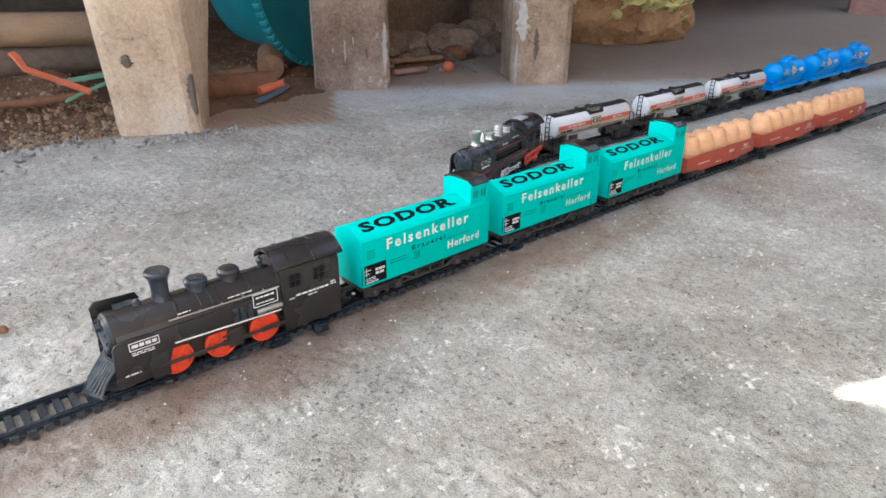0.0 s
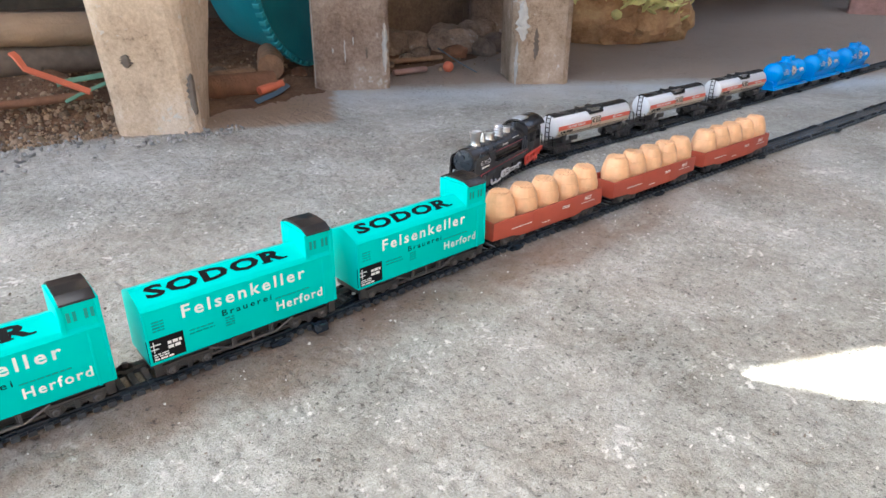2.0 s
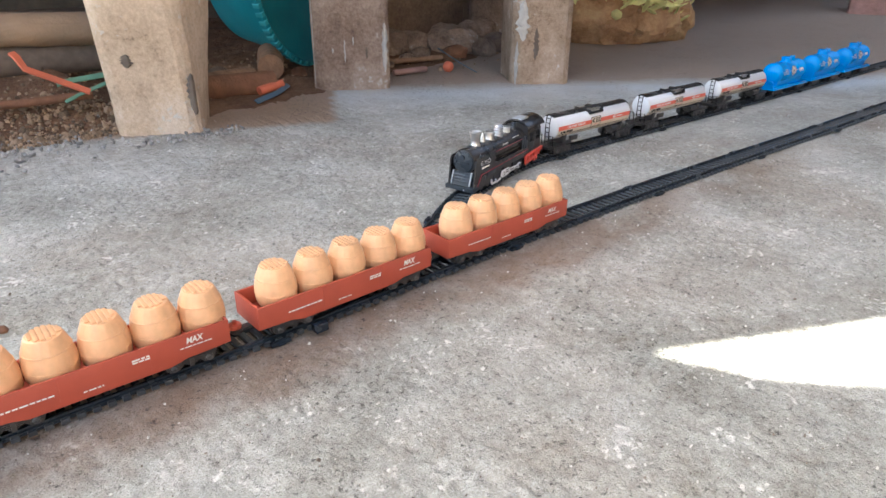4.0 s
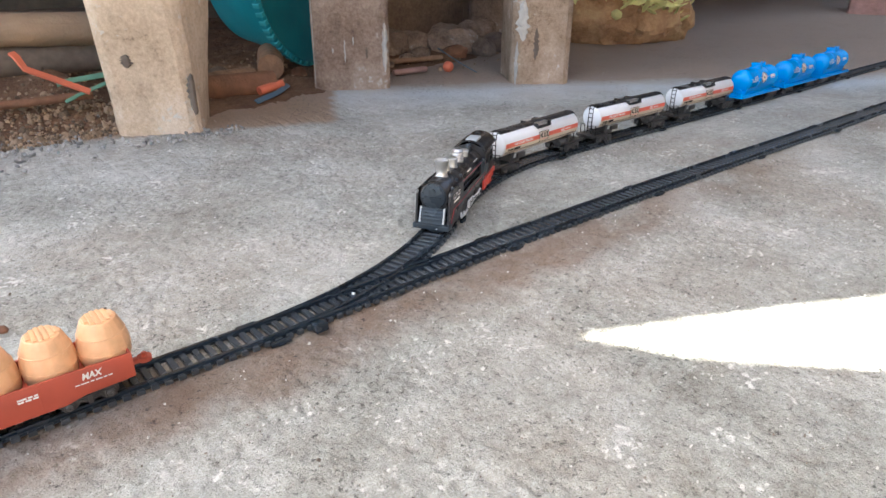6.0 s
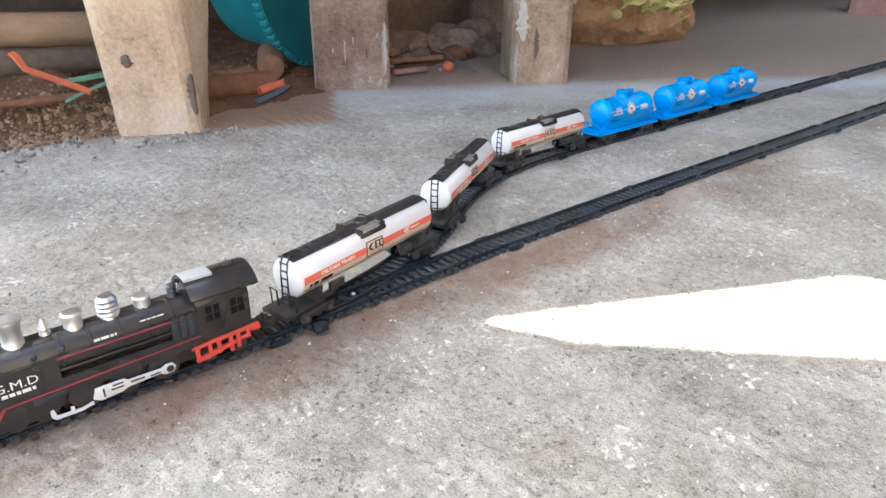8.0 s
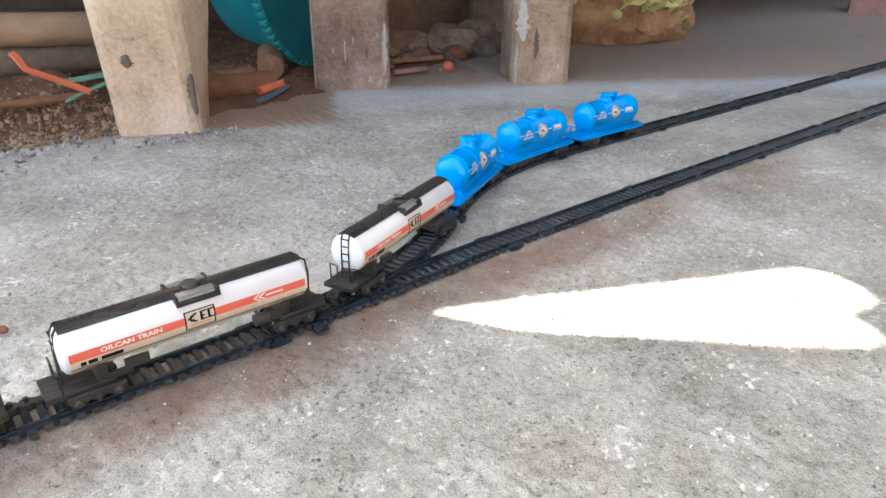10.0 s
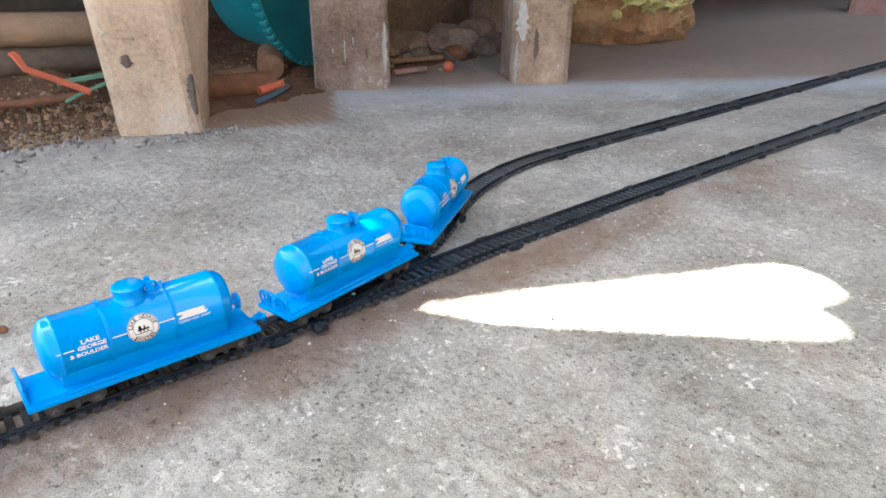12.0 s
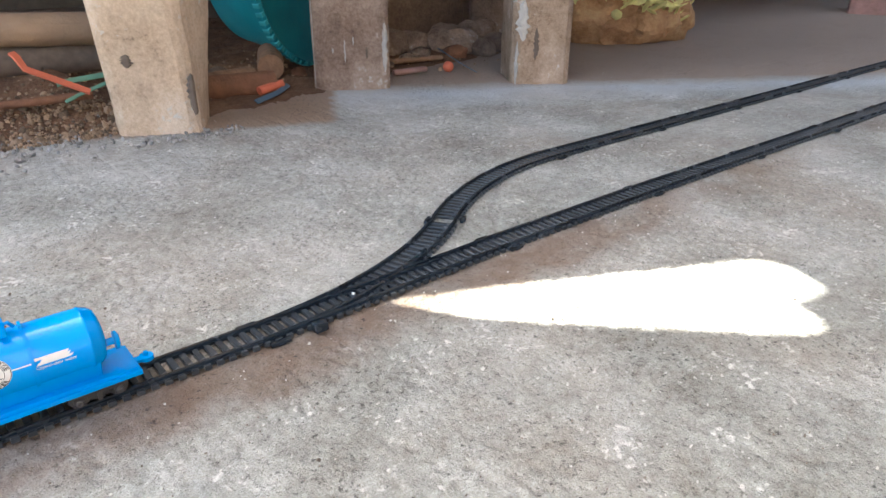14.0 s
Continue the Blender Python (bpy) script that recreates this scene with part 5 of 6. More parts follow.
    prism(bm, [(-16.6, 8), (-16.6, 51.5), (-13, 56), (0, 60), (13, 56), (16.6, 51.5), (16.6, 8)], 120, 165, bevel=0.6)
    cab = part("cab", bm, M_BLACK, t)
    bm = bmesh.new()
    arc = [(20.8 * math.sin(radians(a)), 43.2 + 20.6 * math.cos(radians(a))) for a in range(-56, 57, 8)]
    inner = [(y * 0.93, z - 1.6) for y, z in arc][::-1]
    prism(bm, arc + inner, 117.5, 168.5, bevel=0.25)
    roof = part("roof", bm, M_BLACK, cab)
    bm = bmesh.new()
    for x in (118.4, 128, 146, 167):
        for a in range(-54, 55, 6):
            y, z = 20.8 * math.sin(radians(a)), 43.2 + 20.6 * math.cos(radians(a))
            lathe(bm, [(0.55, z - 0.3), (0.45, z + 0.35)], at=(x, y, 0), seg=6)
    part("rivet", bm, M_NAVY, roof)
    bm = bmesh.new()
    box(bm, 150, 156, -3, 3, 63.2, 64.6, 0.3)
    box(bm, 122, 147, -5.5, -4.8, 62.6, 64.0, 0.2)
    part("roof_hatch", bm, M_BLACKM, roof)
    for x0 in (126, 144.5):
        for dx in (0, 4.6):
            for z0 in (39.2, 44.2):
                bm = bmesh.new()
                box(bm, x0 + dx, x0 + dx + 3.6, -16.9, -16.4, z0, z0 + 4.0, 0.1)
                part("window", bm, M_BLACKP, cab)
    rnd = random.Random(6)
    bm = bmesh.new()
    bars(bm, 130, -16.8, 31.5, 26, 1.3, 1, 1, rnd)
    bars(bm, 139, -16.8, 29.2, 7, 0.8, 1, 1, rnd)
    bars(bm, 157, -16.8, 33.5, 4.5, 0.9, 2, 0.8, rnd)
    box(bm, 125, 129, -16.95, -16.6, 30.4, 31.2)
    part("small_print", bm, M_WHITEP, cab)
    bm = bmesh.new()
    for x0, z0, w, h in ((21, 32.5, 17, 5.0), (99, 33.5, 17, 9)):
        box(bm, x0, x0 + w, -17.5, -17.1, z0, z0 + 0.5)
        box(bm, x0, x0 + w, -17.5, -17.1, z0 + h, z0 + h + 0.5)
        box(bm, x0, x0 + 0.5, -17.5, -17.1, z0, z0 + h)
        box(bm, x0 + w, x0 + w + 0.5, -17.5, -17.1, z0, z0 + h + 0.5)
    bars(bm, 22.5, -17.3, 34.2, 14.5, 2.2, 1, 1, rnd)
    bars(bm, 22, -17.3, 30.6, 13, 0.7, 2, 0.6, rnd)
    bars(bm, 101, -17.3, 39.5, 13, 1.2, 1, 1, rnd)
    bars(bm, 101, -17.3, 35.4, 13, 0.9, 1, 1, rnd)
    bars(bm, 16, -17.3, 17.0, 9, 1.0, 1, 1, rnd)
    for x0 in (52, 84, 93):
        bars(bm, x0, -14.6, 45.0, 8, 0.8, 1, 1, rnd)
    part("small_print", bm, M_WHITEP, t)
    bm = bmesh.new()
    lathe(bm, [(1.6, 101), (2.0, 101.4), (2.0, 107), (1.6, 107.4), (1.6, 109), (2.0, 109.4), (2.0, 118), (1.4, 119)], axis="x", at=(0, -17.6, 30.2), seg=14)
    part("pump", bm, M_SILVER, t, "chromed pump cylinder")
    bm = bmesh.new()
    box(bm, 31, 42, -17.6, -12, 9, 25, 0.7)
    part("cylinder_block", bm, M_BLACK, t)
    bm = bmesh.new()
    box(bm, 80, 90, -17.2, -13, 11, 24, 0.6)
    for z in (14, 17, 20):
        box(bm, 76, 88, -17.6, -16.8, z, z + 1, 0.1)
    part("slide_frame", bm, M_BLACKM, t)
    for x in (85, 90, 95):
        bm = bmesh.new()
        box(bm, x, x + 3.2, -18.0, -17.0, 28, 38, 0.3)
        part("louvre", bm, M_NAVY, t)
    bm = bmesh.new()
    box(bm, 36, 120, -18.0, -17.0, 15.0, 17.4, 0.4)
    box(bm, 102, 114, -18.4, -17.2, 14.4, 18.0, 0.6)
    part("connecting_rod", bm, M_BLACKM, t)
    for s in (-1, 1):
        for x in (47, 76, 106):
            w = make_driver()
            w.parent = t
            w.matrix_local = pose(x * MM, s * 13.6 * MM, (Z_RAIL + 10.6) * MM, 0, 0, 0 if s < 0 else 180)
    bm = bmesh.new()
    for x in (136, 152):
        lathe(bm, [(5, -15), (5, -12), (1.2, -12), (1.2, 12), (5, 12), (5, 15)], axis="y", at=(x, 0, Z_RAIL + 5), seg=18)
    part("trailing_wheel", bm, M_BLACKM, t)
    add_coupler(t, 160, 174, M_BLACKM)
    return t


DRIVER = None


def make_driver():
    """Spoked driving wheel, its outer side to -y."""
    global DRIVER
    if DRIVER is None:
        bm = bmesh.new()
        seg = 36
        lathe(bm, [(10.6, 1.6), (10.6, -1.4), (9.0, -1.8), (8.6, -0.6), (3.4, -0.6), (3.2, -1.8), (1.0, -2.2)], axis="y", seg=seg)
        for k in range(8):
            a = math.pi * 2 * k / 8
            c, s = math.cos(a), math.sin(a)
            vs = []
            for u, w in ((2.6, -0.9), (9.2, -0.6), (9.2, 0.6), (2.6, 0.9)):
                vs.append((u * c - w * s, u * s + w * c))
            prism(bm, vs, -1.5, -0.4, axis="y")
        lathe(bm, [(1.4, -1.0), (1.4, -3.0), (0.8, -3.3)], axis="y", at=(6.0, 0, 0), seg=12)
        DRIVER = finish(bm, M_WHEEL)
    w = new("driving_wheel", DRIVER)
    return tagged(w, "orange-red spoked driving wheel")


def make_loco_red_lines():
    t = thing("steam_locomotive", "black plastic toy steam locomotive with red lines and silver chimney", "toy locomotive")
    bm = bmesh.new()
    prof = [(10, 6.5), (13.6, 7), (14.4, 8.5), (14.4, 48)]
    for x in (48, 64, 80, 96, 110):
        prof += [(14.4, x), (14.8, x + 0.3), (14.8, x + 1.6), (14.4, x + 2)]
    prof += [(14.4, 126)]
    lathe(bm, prof, axis="x", at=(0, 0, 37.5), seg=40)
    part("boiler", bm, M_BLACK, t)
    bm = bmesh.new()
    lathe(bm, [(2, 3.2), (6, 3.8), (11.8, 5.4), (12.6, 7.2)], axis="x", at=(0, 0, 38), seg=30)
    for a in range(15, 375, 30):
        lathe(bm, [(0.9, 4.0), (0.9, 6.6)], axis="x", at=(0, 10.6 * math.cos(radians(a)), 38 + 10.6 * math.sin(radians(a))), seg=8)
    box(bm, 2.6, 4.4, -8, 8, 37, 38.4, 0.2)
    lathe(bm, [(3.0, 1.8), (3.0, 4.6)], axis="x", at=(0, 0, 43.5), seg=16)
    part("smokebox_door", bm, M_NAVY, t)
    for s in (-1, 1):
        bm = bmesh.new()
        prism(bm, [(2, 12), (5.5, 40), (8, 42.5), (14, 43.5), (40, 44), (46, 44), (46, 30.5), (107, 30.5), (107, 44), (124, 44), (124, 20), (46, 20), (40, 10), (8, 9)], s * 14.8, s * 16.8, axis="y")
        part("side_skirt", bm, M_BLACK, t)
        bm = bmesh.new()
        box(bm, 46.1, 106.9, min(s * 13.6, s * 16.75), max(s * 13.6, s * 16.75), 40.6, 43.9, 0.3)
        tube(bm, [(46.1, s * 15.4, 35), (106.9, s * 15.4, 35)], 0.9, 8)
        part("running_board", bm, M_BLACK, t)
    bm = bmesh.new()
    box(bm, 8, 158, -10.5, 10.5, 9, 24, 0.5)
    prism(bm, [(-12.5, 20), (-12.5, 40), (-10, 44), (10, 44), (12.5, 40), (12.5, 20)], 9, 126, bevel=0.5)
    part("frame", bm, M_BLACKM, t)
    bm = bmesh.new()
    box(bm, -2, 8, -18, 18, 8, 13, 0.7)
    part("buffer_beam", bm, M_NAVY, t, "grey-blue front beam")
    bm = bmesh.new()
    prism(bm, [(0, 13), (8, 13), (8, 27), (5, 27)], -13, 13, axis="y", bevel=0.4)
    grille = part("front_grille", bm, M_NAVY, t)
    for z in (16, 19, 22, 25):
        bm = bmesh.new()
        box(bm, (z - 13) * 0.36 - 0.8, (z - 13) * 0.36 + 2, -11, 11, z, z + 1.2, 0.2)
        part("slat", bm, M_NAVY, grille)
    bm = bmesh.new()
    for s in (-1, 1):
        tube(bm, [(0, s * 11.5, 14), (5, s * 11.5, 28)], 0.9, 8)
    tube(bm, [(2, -6, 9), (-2.4, -6, 9.6)], 0.8, 6)
    part("hand_rail", bm, M_GREY, t)
    bm = bmesh.new()
    lathe(bm, [(6.4, 50.5), (5.2, 52.5), (5.0, 57), (5.8, 62.5), (6.9, 65), (6.9, 66.6), (5.6, 66.6), (4.6, 60)], at=(30, 0, 0), seg=28)
    part("chimney", bm, M_SILVER, t, "silver flared chimney")
    for name, x, prof in (("whistle", 45.5, [(3.4, 50.5), (2.6, 54), (3.0, 55), (1.6, 59), (0.8, 61.2)]),
                          ("steam_dome", 60, [(6.4, 50), (5.2, 52), (5.0, 56), (5.7, 56.6), (5.7, 59.6), (4.6, 60.4)]),
                          ("steam_dome", 79, [(6.4, 50), (5.4, 52), (6.2, 53), (5.4, 54.4), (6.2, 56), (5.4, 57.4), (6.2, 59), (5.4, 60.4), (5.8, 62), (4.0, 64.2)]),
                          ("steam_dome", 98, [(5.8, 49.5), (4.8, 51.6), (5.2, 57), (4.4, 58)])):
        bm = bmesh.new()
        lathe(bm, prof, at=(x, 0, 0), seg=24)
        part(name, bm, M_SILVER, t)
    bm = bmesh.new()
    lathe(bm, [(3.6, 51), (2.6, 54), (3.4, 55), (2.6, 57), (3.4, 58), (2.0, 59.5)], at=(116, 0, 0), seg=16)
    part("whistle", bm, M_NAVY, t)
    for x, z, y in ((18, 44, -16.4), (36, 46.5, -14.2), (50, 46.5, -14.2)):
        bm = bmesh.new()
        lathe(bm, [(1.8, y + 2.6), (1.8, y), (1.0, y - 0.5)], axis="y", at=(x, 0, z), seg=12)
        part("bolt", bm, M_NAVY, t)
    for x in (108, 113, 118):
        bm = bmesh.new()
        box(bm, x, x + 3, -17.6, -15, 30, 45, 0.4)
        part("pipe", bm, M_NAVY, t)
    bm = bmesh.new()
    box(bm, 30, 46, -17.6, -16.4, 19.5, 23.5, 0.3)
    part("step", bm, M_NAVY, t)
    bm = bmesh.new()
    prism(bm, [(7, 11), (8.6, 11), (17.5, 23.4), (124, 26.6), (124, 27.4), (17, 24.3), (15.5, 23.4)], -17.25, -16.7, axis="y")
    prism(bm, [(46, 42.4), (112, 42.8), (112, 43.5), (46, 43.1)], -17.25, -16.7, axis="y")
    part("line", bm, M_REDLINE, t, "dark red printed line")
    lettering("lettering", "G.M.D", M_WHITEP, t, on_side(14, -17.1, 33.5), 5.2, 21.0)
    rnd = random.Random(9)
    bm = bmesh.new()
    bars(bm, 17, -17.0, 29.8, 17, 2.0, 1, 1, rnd)
    bars(bm, 66, -14.6, 44.8, 12, 1.6, 1, 1, rnd)
    bars(bm, 92, -13.0, 47.4, 14, 0.8, 1, 1, rnd)
    part("small_print", bm, M_WHITEP, t)
    # silver driving gear
    bm = bmesh.new()
    prism(bm, [(58, 11), (60, 17.4), (76, 17.4), (78, 15.6), (97, 15.2), (100, 16.8), (104, 16.6), (106, 13.6), (104, 10.4), (99, 10.2), (96, 12), (78, 11.2), (74, 9.6), (62, 8.6)], -18.6, -17.2, axis="y", bevel=0.4)
    prism(bm, [(36, 13), (38, 13.4), (39, 9), (52, 8.4), (58, 10), (58, 8), (50, 6.6), (38, 6.8), (36, 9)], -18.6, -17.2, axis="y", bevel=0.3)
    box(bm, 46, 48, -18.4, -17.2, 8, 11.4, 0.3)
    for x, z in ((62, 13), (70, 13.6), (88, 13.4)):
        box(bm, x, x + 5, -19.0, -18.2, z - 1, z + 1.4, 0.3)
    gear = part("connecting_rod", bm, M_TANKW, t, "silver-white moulded driving rods")
    for x, z, w, h in ((68, 13.0, 7, 1.0), (69, 15.4, 6, 0.8), (79, 13.6, 8, 0.9), (90, 13.0, 6, 0.8), (63.5, 10.6, 1.0, 5.4)):
        bm = bmesh.new()
        box(bm, x, x + w, -19.1, -18.4, z, z + h)
        part("slot", bm, M_BLACKM, gear)
    bm = bmesh.new()
    lathe(bm, [(2.2, -19.2), (2.2, -18.0)], axis="y", at=(102, 0, 13.4), seg=16)
    part("crank_pin", bm, M_BLACKM, gear)
    bm = bmesh.new()
    for x in (56, 78, 100):
        lathe(bm, [(9.4, -15.5), (9.4, -12), (1.2, -12), (1.2, 12), (9.4, 12), (9.4, 15.5)], axis="y", at=(x, 0, Z_RAIL + 9.4), seg=24)
    for x in (20, 34, 128, 148):
        lathe(bm, [(5.2, -15), (5.2, -12), (1.2, -12), (1.2, 12), (5.2, 12), (5.2, 15)], axis="y", at=(x, 0, Z_RAIL + 5.2), seg=20)
    part("wheel", bm, M_BLACKM, t)
    for s in (-1, 1):
        bm = bmesh.new()
        y0, y1 = s * 15.6, s * 17.8
        prism(bm, [(117, 18.4), (118, 20.6), (162, 23.6), (163, 18.6), (157, 18.2), (155, 20.4)], y0, y1, axis="y", bevel=0.3)
        prism(bm, [(119, 9), (118.5, 11.6), (134, 14.6), (154, 17.6), (154, 15.2), (140, 12.6), (126, 9.4)], y0, y1, axis="y", bevel=0.3)
        for x, z0, z1 in ((119, 9.5, 20.5), (127, 11, 21), (133, 11, 21), (141, 9.0, 22), (146, 10.0, 22), (153, 15, 22.5)):
            box(bm, x, x + 2.4, min(y0, y1 + s * 0.4), max(y0, y1 + s * 0.4), z0, z1, 0.3)
        part("trailing_truck", bm, M_TRUCK, t, "red trailing truck frame")
    bm = bmesh.new()
    prism(bm, [(-16.4, 22), (-16.4, 47), (-13, 54), (0, 58), (13, 54), (16.4, 47), (16.4, 22)], 124, 158, bevel=0.6)
    cab = part("cab", bm, M_BLACK, t)
    bm = bmesh.new()
    arc = [(20.6 * math.sin(radians(a)), 42.4 + 19.6 * math.cos(radians(a))) for a in range(-60, 61, 8)]
    inner = [(y * 0.93, z - 1.6) for y, z in arc][::-1]
    prism(bm, arc + inner, 121.5, 165, bevel=0.25)
    roof = part("roof", bm, M_BLACK, cab)
    bm = bmesh.new()
    box(bm, 122, 140, -7, 5, 60.0, 62.8, 0.3)
    part("roof_hatch", bm, M_GREY, roof, "light grey roof hatch")
    bm = bmesh.new()
    box(bm, 150, 156, -2, 3, 61.2, 62.8, 0.3)
    part("roof_vent", bm, M_BLACKM, roof)
    for x0 in (129, 145):
        for dx in (0, 5.0):
            for z0 in (35.0, 40.6):
                bm = bmesh.new()
                box(bm, x0 + dx, x0 + dx + 4.0, -16.7, -16.2, z0, z0 + 4.6, 0.1)
                part("window", bm, M_BLACKP, cab)
    add_coupler(t, 156, 172, M_BLACKM, 14)
    return t


# ---------------------------------------------------------------- clutter under the house (metres)
def strap(name, pts, width, material, label, thick=0.0016):
    bm = bmesh.new()
    rows = []
    pts = [Vector(p) for p in pts]
    for i, p in enumerate(pts):
        d = (pts[min(i + 1, len(pts) - 1)] - pts[max(i - 1, 0)]).normalized()
        s = d.cross(Vector((0.25, -0.6, 0.75))).normalized() * width / 2
        n = s.cross(d).normalized() * thick / 2
        rows.append([bm.verts.new(p + a) for a in (s + n, s - n, -s - n, -s + n)])
    for a, b in zip(rows, rows[1:]):
        for i in range(4):
            bm.faces.new((a[i], a[(i + 1) % 4], b[(i + 1) % 4], b[i]))
    bm.faces.new(rows[0])
    bm.faces.new(rows[-1][::-1])
    return tagged(part(name, bm, material), label, "strap")


def rough_log(name, a, b, r, material, label, seed, category="log", flat=1.0):
    bm = bmesh.new()
    a, b = Vector(a), Vector(b)
    q = (b - a).to_track_quat("Z", "Y")
    rings = []
    n, seg = 14, 18
    for i in range(n + 1):
        t = i / n
        ring = []
        for j in range(seg):
            ang = 2 * math.pi * j / seg
            rr = r * (1 + 0.09 * noise.noise((math.cos(ang) * 2 + seed, math.sin(ang) * 2, t * 6)))
            if i in (0, n):
                rr *= 0.94
            ring.append(bm.verts.new(a.lerp(b, t) + q @ Vector((math.cos(ang) * rr, math.sin(ang) * rr * flat, 0))))
        rings.append(ring)
    for p, s in zip(rings, rings[1:]):
        for j in range(seg):
            bm.faces.new((p[j], p[(j + 1) % seg], s[(j + 1) % seg], s[j]))
    bm.faces.new(rings[0][::-1])
    bm.faces.new(rings[-1])
    return tagged(part(name, bm, material), label, category)


def build_clutter():
    # teal basin on its side between the posts
    bm = bmesh.new()
    prof = [(0.05, 0.0), (0.155, 0.004), (0.175, 0.02), (0.198, 0.16), (0.196, 0.168), (0.192, 0.165), (0.168, 0.022), (0.05, 0.010)]
    lathe(bm, prof, seg=64, mm=False)
    ob = tagged(part("basin", bm, M_TEAL, smooth=50), "teal plastic basin leaning on its side under the house", "basin")
    bm = bmesh.new()
    lathe(bm, [(0.192, 0.163), (0.206, 0.162), (0.212, 0.166), (0.211, 0.175), (0.202, 0.179), (0.192, 0.172)], seg=64, mm=False)
    part("rim", bm, M_TEAL, ob, smooth=50)
    for i in range(72):
        a = 2 * math.pi * i / 72
        if i == 0:
            rib = bmesh.new()
            box(rib, -0.004, 0.006, -0.0045, 0.0045, -0.004, 0.012, 0.0012, mm=False)
            rib_mesh = finish(rib, M_TEALL)
        o = new("rim_rib", rib_mesh)
        o.parent = ob
        o.matrix_local = Matrix.Rotation(a, 4, "Z") @ Matrix.Translation((0.2075, 0, 0.168))
    ob.matrix_world = pose(0.31, 1.12, 0.218, 92, 0, 25)
    rough_log("log", (0.196, 0.835, 0.030), (0.270, 0.985, 0.032), 0.026, M_BARK, "cut round log end with grey-brown bark", 1.0)
    rough_log("bamboo_pole", (-0.75, 0.90, 0.150), (-0.02, 0.84, 0.118), 0.026, M_BAMBOO, "thick grey-brown bamboo pole lying across the rubble", 5.0, "pole")
    rough_log("bamboo_pole", (-0.75, 0.90, 0.090), (-0.05, 0.86, 0.076), 0.026, M_TAR, "dark pole lying on the rubble", 6.0, "pole")
    rough_log("branch", (0.62, 0.82, 0.012), (0.44, 0.85, 0.012), 0.006, M_BARK, "thin reddish stick on the soil", 8.0, "stick")
    rough_log("branch", (-0.30, 0.72, 0.040), (-0.16, 0.70, 0.044), 0.006, M_BRICK, "reddish dry stick on the rubble", 9.0, "stick")
    rough_log("log", (0.020, 0.765, 0.020), (0.152, 0.735, 0.020), 0.022, M_BRICK, "short red-brown log lying on the soil", 4.0)
    rough_log("log", (0.01, 0.83, 0.016), (0.16, 0.84, 0.018), 0.018, M_BARK, "dark dusty log end on the soil", 14.0)
    rnd = random.Random(21)
    for x, y, r in ((0.50, 0.95, 0.040), (0.58, 1.00, 0.055), (0.66, 0.98, 0.045), (0.74, 0.93, 0.060), (0.83, 0.97, 0.052), (0.92, 1.02, 0.05), (0.62, 0.90, 0.022), (0.70, 0.86, 0.026),
                    (0.78, 0.85, 0.030), (0.55, 0.86, 0.018), (0.48, 0.84, 0.014), (0.86, 0.88, 0.036), (0.27, 0.86, 0.016), (0.12, 0.90, 0.024), (0.05, 0.93, 0.03)):
        bm = bmesh.new()
        bmesh.ops.create_icosphere(bm, subdivisions=3, radius=1.0)
        off = Vector((rnd.uniform(0, 9), rnd.uniform(0, 9), rnd.uniform(0, 9)))
        for v in bm.verts:
            v.co *= 1 + 0.30 * noise.noise(v.co * 1.3 + off) + 0.10 * noise.noise(v.co * 4 + off)
            v.co = Vector((v.co.x * r * 1.15, v.co.y * r, max(v.co.z, -0.5) * r * 0.85))
        ob = tagged(part("rubble_lump", bm, rnd.choice((M_MUD, M_BRICK, M_POSTB)), smooth=25), "dusty brown lump of rubble in the shade", "rubble", "rubble lumps under the house")
        ob.matrix_world = pose(x, y, r * 0.40, 0, 0, rnd.uniform(0, 180))
    bm = bmesh.new()
    bmesh.ops.create_icosphere(bm, subdivisions=3, radius=0.012)
    tagged(part("scrap", bm, M_ORANGE), "small orange scrap on the soil", "scrap").matrix_world = pose(0.556, 0.722, 0.010)
    rough_log("branch", (0.424, 0.742, 0.008), (0.505, 0.735, 0.009), 0.006, M_PINK, "pale pinkish stick on the soil", 18.0, "stick")
    strap("strap", [(-0.250, 0.705, 0.112), (-0.246, 0.70, 0.107), (-0.240, 0.69, 0.091), (-0.207, 0.68, 0.074), (-0.169, 0.67, 0.054)], 0.010, M_ORANGE, "orange-red plastic strap hanging over the rubble", 0.003)
    strap("strap", [(-0.200, 0.725, 0.060), (-0.181, 0.72, 0.064), (-0.10, 0.72, 0.070)], 0.009, M_STRAPG, "faded green plastic strap", 0.002)
    strap("strap", [(-0.20, 0.69, 0.040), (-0.18, 0.69, 0.048), (-0.13, 0.69, 0.064)], 0.005, M_STRAPG, "faded green plastic strap", 0.002)
    strap("strap", [(0.082, 0.668, 0.006), (0.11, 0.683, 0.008), (0.14, 0.70, 0.010), (0.172, 0.722, 0.016)], 0.009, M_STRAPB, "blue-grey plastic strap on the soil", 0.002)
    strap("strap", [(0.575, 0.655, 0.006), (0.59, 0.72, 0.014), (0.605, 0.77, 0.020), (0.62, 0.83, 0.030)], 0.010, M_STRAPB, "blue-grey plastic strap on the soil", 0.002)
    rough_log("branch", (0.110, 0.712, 0.014), (0.160, 0.722, 0.020), 0.008, M_ORANGE, "short orange plastic stub on the soil", 3.0, "scrap")
    # yellow-brown boulder beyond the last post
    bm = bmesh.new()
    bmesh.ops.create_icosphere(bm, subdivisions=5, radius=1.0)
    for v in bm.verts:
        d = v.co.copy()
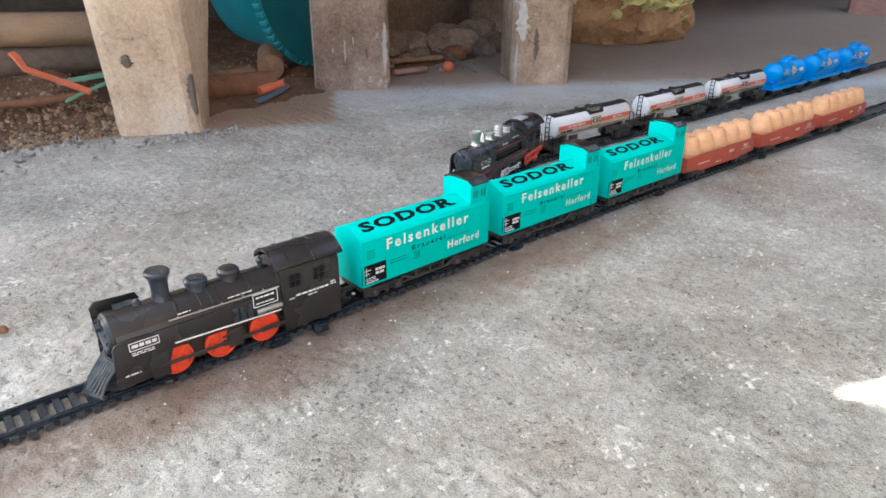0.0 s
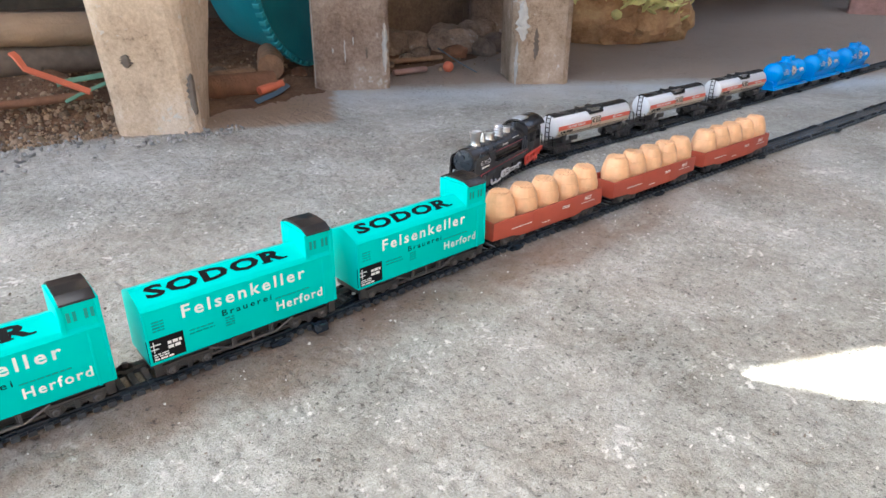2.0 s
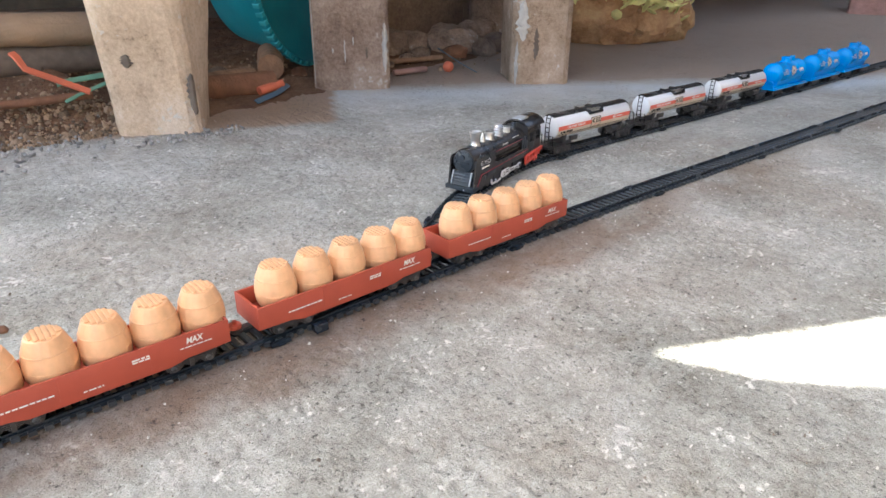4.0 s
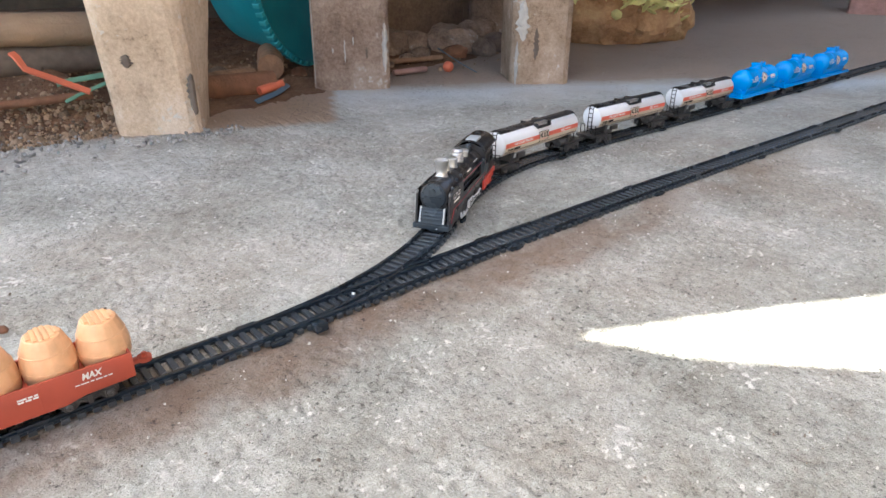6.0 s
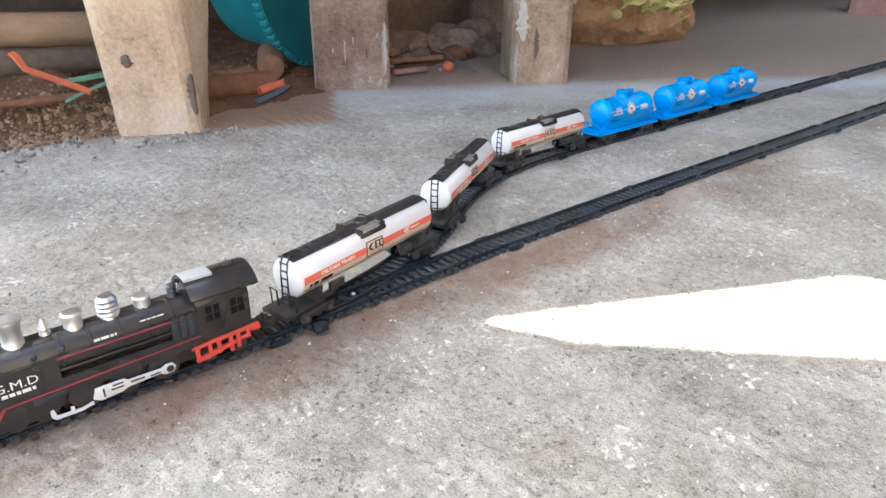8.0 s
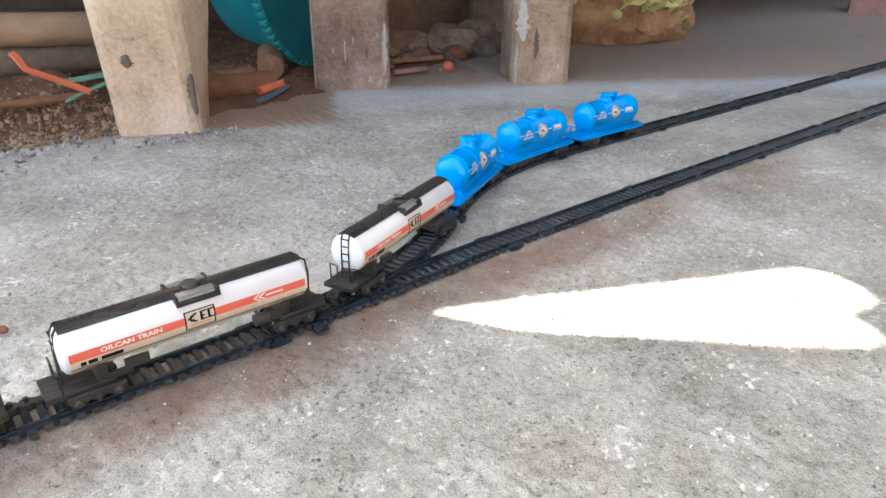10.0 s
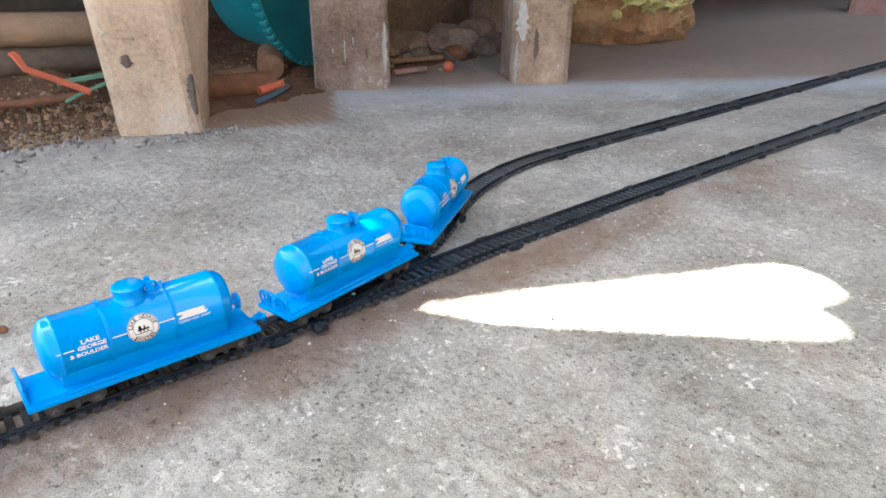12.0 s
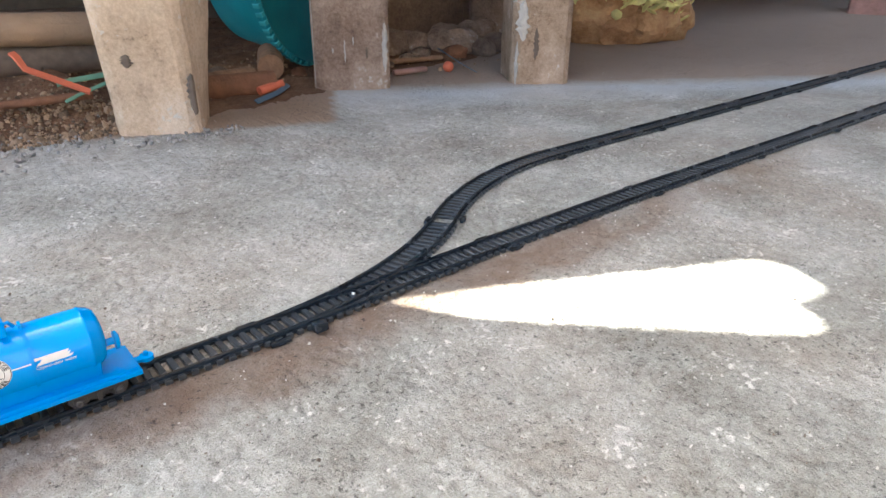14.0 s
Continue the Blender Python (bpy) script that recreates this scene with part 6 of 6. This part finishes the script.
        n = noise.noise(d * 1.4 + Vector((3, 0, 0))) * 0.22 + noise.noise(d * 4.0) * 0.09 + noise.noise(d * 11) * 0.035
        c = noise.cell(d * 2.6) * 0.06
        v.co = d * (1 + n + c)
        v.co.z = max(v.co.z, -0.62)
        v.co = Vector((v.co.x * 0.215, v.co.y * 0.18, (v.co.z + 0.62) * 0.17))
    ob = tagged(part("boulder", bm, M_ROCK, smooth=20), "rough yellow-brown stone lump on the floor", "stone")
    ob.matrix_world = pose(1.33, 0.87, -0.004, 0, 0, -30)
    rnd = random.Random(12)
    bm = bmesh.new()
    for i in range(420):
        a = rnd.uniform(0, 6.28)
        u = rnd.uniform(0.35, 1.0)
        p = Vector((1.33 + math.cos(a) * 0.225 * u, 0.86 + math.sin(a) * 0.20 * u, 0.128 + rnd.gauss(0, 0.022) + 0.07 * (1 - u) - 0.03 * max(0, math.cos(a + 1.0))))
        m = Matrix.Translation(p) @ Euler((rnd.uniform(-1, 1), rnd.uniform(-1, 1), rnd.uniform(0, 6))).to_matrix().to_4x4() @ Matrix.Diagonal((rnd.uniform(0.016, 0.036), rnd.uniform(0.010, 0.020), 0.003, 1))
        bmesh.ops.create_icosphere(bm, subdivisions=1, radius=1.0, matrix=m)
    tagged(part("dry_leaves", bm, M_LEAF, smooth=0), "pale yellow-green leaves heaped on the stone", "leaves", kind="stuff")
    bm = worn_block(0.34, 0.2, 0.16, 7.0, 0.1)
    ob = tagged(part("cloth_bundle", bm, M_PINK), "faded pink bundle on the far floor", "bundle")
    ob.matrix_world = pose(2.95, 0.72, -0.004, 0, 0, 20)


# ---------------------------------------------------------------- build
build_floor()
build_under_house()
build_soil()
build_posts()
build_clutter()
board = build_sun_mask_board()
loco_one = make_loco_red_wheels()
green = make_green_car()
greens = [green, copy_thing(green, pose(0, 0, 0)), copy_thing(green, pose(0, 0, 0))]
red = make_barrel_flat()
reds = [red, copy_thing(red, pose(0, 0, 0)), copy_thing(red, pose(0, 0, 0))]
loco_two = make_loco_red_lines()
oil = make_oil_car()
oils = [oil, copy_thing(oil, pose(0, 0, 0)), copy_thing(oil, pose(0, 0, 0))]
blue = make_blue_car()
blues = [blue, copy_thing(blue, pose(0, 0, 0)), copy_thing(blue, pose(0, 0, 0))]
build_track()

# distance run by each train, millimetres, at seconds
RUN_ONE = [(0, 0), (0.5, 65), (1, 143), (1.5, 226), (2, 303), (2.5, 378), (3, 466), (3.2, 505), (4.2, 745), (5.0, 955), (5.3, 1004), (5.5, 1027), (6, 1093), (6.5, 1150), (7, 1205), (14, 2010)]
RUN_TWO = [(0, 0), (5.2, 0), (5.5, 25), (6, 112), (6.5, 209), (7, 322), (7.5, 409), (8, 495), (8.2, 529), (9.25, 705), (10.3, 893), (10.5, 936), (11, 1042), (11.5, 1146), (12, 1241), (12.5, 1324), (13, 1409), (13.5, 1519), (14, 1623)]
# where the sun patch's tip lies on the floor, metres
PATCH = [(0, 0.003, -0.297), (1, -0.0123, -0.2761), (2, -0.0211, -0.2507), (3, -0.0358, -0.2236), (5.5, -0.0587, -0.170), (6.5, -0.0751, -0.1386), (7.5, -0.0976, -0.1068), (8, -0.1045, -0.098), (10.5, -0.1291, -0.0551), (11.5, -0.1326, -0.0477), (12.5, -0.1361, -0.0386), (14, -0.1396, -0.0282)]


def glide(rows, t):
    """Smooth value between rows (time, value)."""
    ts = [r[0] for r in rows]
    vs = [r[1] for r in rows]
    if t <= ts[0]:
        return vs[0]
    if t >= ts[-1]:
        return vs[-1]
    n = len(ts)
    sl = [(vs[i + 1] - vs[i]) / (ts[i + 1] - ts[i]) for i in range(n - 1)]
    m = [sl[0]] + [0.0 if sl[i - 1] * sl[i] <= 0 else 2 * sl[i - 1] * sl[i] / (sl[i - 1] + sl[i]) for i in range(1, n - 1)] + [sl[-1]]
    i = max(k for k in range(n - 1) if ts[k] <= t)
    h = ts[i + 1] - ts[i]
    x = (t - ts[i]) / h
    return (2 * x ** 3 - 3 * x * x + 1) * vs[i] + (x ** 3 - 2 * x * x + x) * h * m[i] + (3 * x * x - 2 * x ** 3) * vs[i + 1] + (x ** 3 - x * x) * h * m[i + 1]


def ride(path, u, a, b):
    """Pose of a vehicle whose front is at u and whose trucks, a and b behind it, sit on the path."""
    p, q = Vector(path(u + a)), Vector(path(u + b))
    d = (q - p).normalized()
    o = p - d * a
    return pose(o.x * MM, o.y * MM, 0, 0, 0, math.degrees(math.atan2(d.y, d.x)))


def motions():
    times = [i / 10 for i in range(141)]
    for ob, u, a, b in [(loco_one, -351.0, 40, 130)] + [(o, -167.0 + 149.5 * i, 23, 108) for i, o in enumerate(greens)] + [(o, 275.0 + 169.5 * i, 26, 124) for i, o in enumerate(reds)]:
        walk(ob, [(t, ride(path_main, u - glide(RUN_ONE, t), a, b)) for t in times])
    for ob, u, a, b in [(loco_two, 47.0, 40, 130)] + [(o, 240.0 + 198.0 * i, 12, 140) for i, o in enumerate(oils)] + [(o, 819.0 + 153.0 * i, 24, 112) for i, o in enumerate(blues)]:
        walk(ob, [(t, ride(path_branch, u - glide(RUN_TWO, t), a, b)) for t in times])
    for w in [o for o in loco_one.children if o.name.startswith("driving_wheel")]:
        at, side = w.location.copy(), 1 if w.location.y < 0 else -1
        base = Matrix.Rotation(0 if side > 0 else math.pi, 4, "Z")
        walk(w, [(t, Matrix.Translation(at) @ base @ Matrix.Rotation(-side * glide(RUN_ONE, t) / 10.6, 4, "Y")) for t in [i / 20 for i in range(281)]])
    rows = []
    for i in range(29):
        t = i / 2
        dx = glide([(p[0], p[1]) for p in PATCH], t) - PATCH[-1][1]
        dy = glide([(p[0], p[2]) for p in PATCH], t) - PATCH[-1][2]
        rows.append((t, pose(dx - dy * SUN.x / SUN.y, 0, -dy * SUN.z / SUN.y)))
    walk(board, rows)


motions()
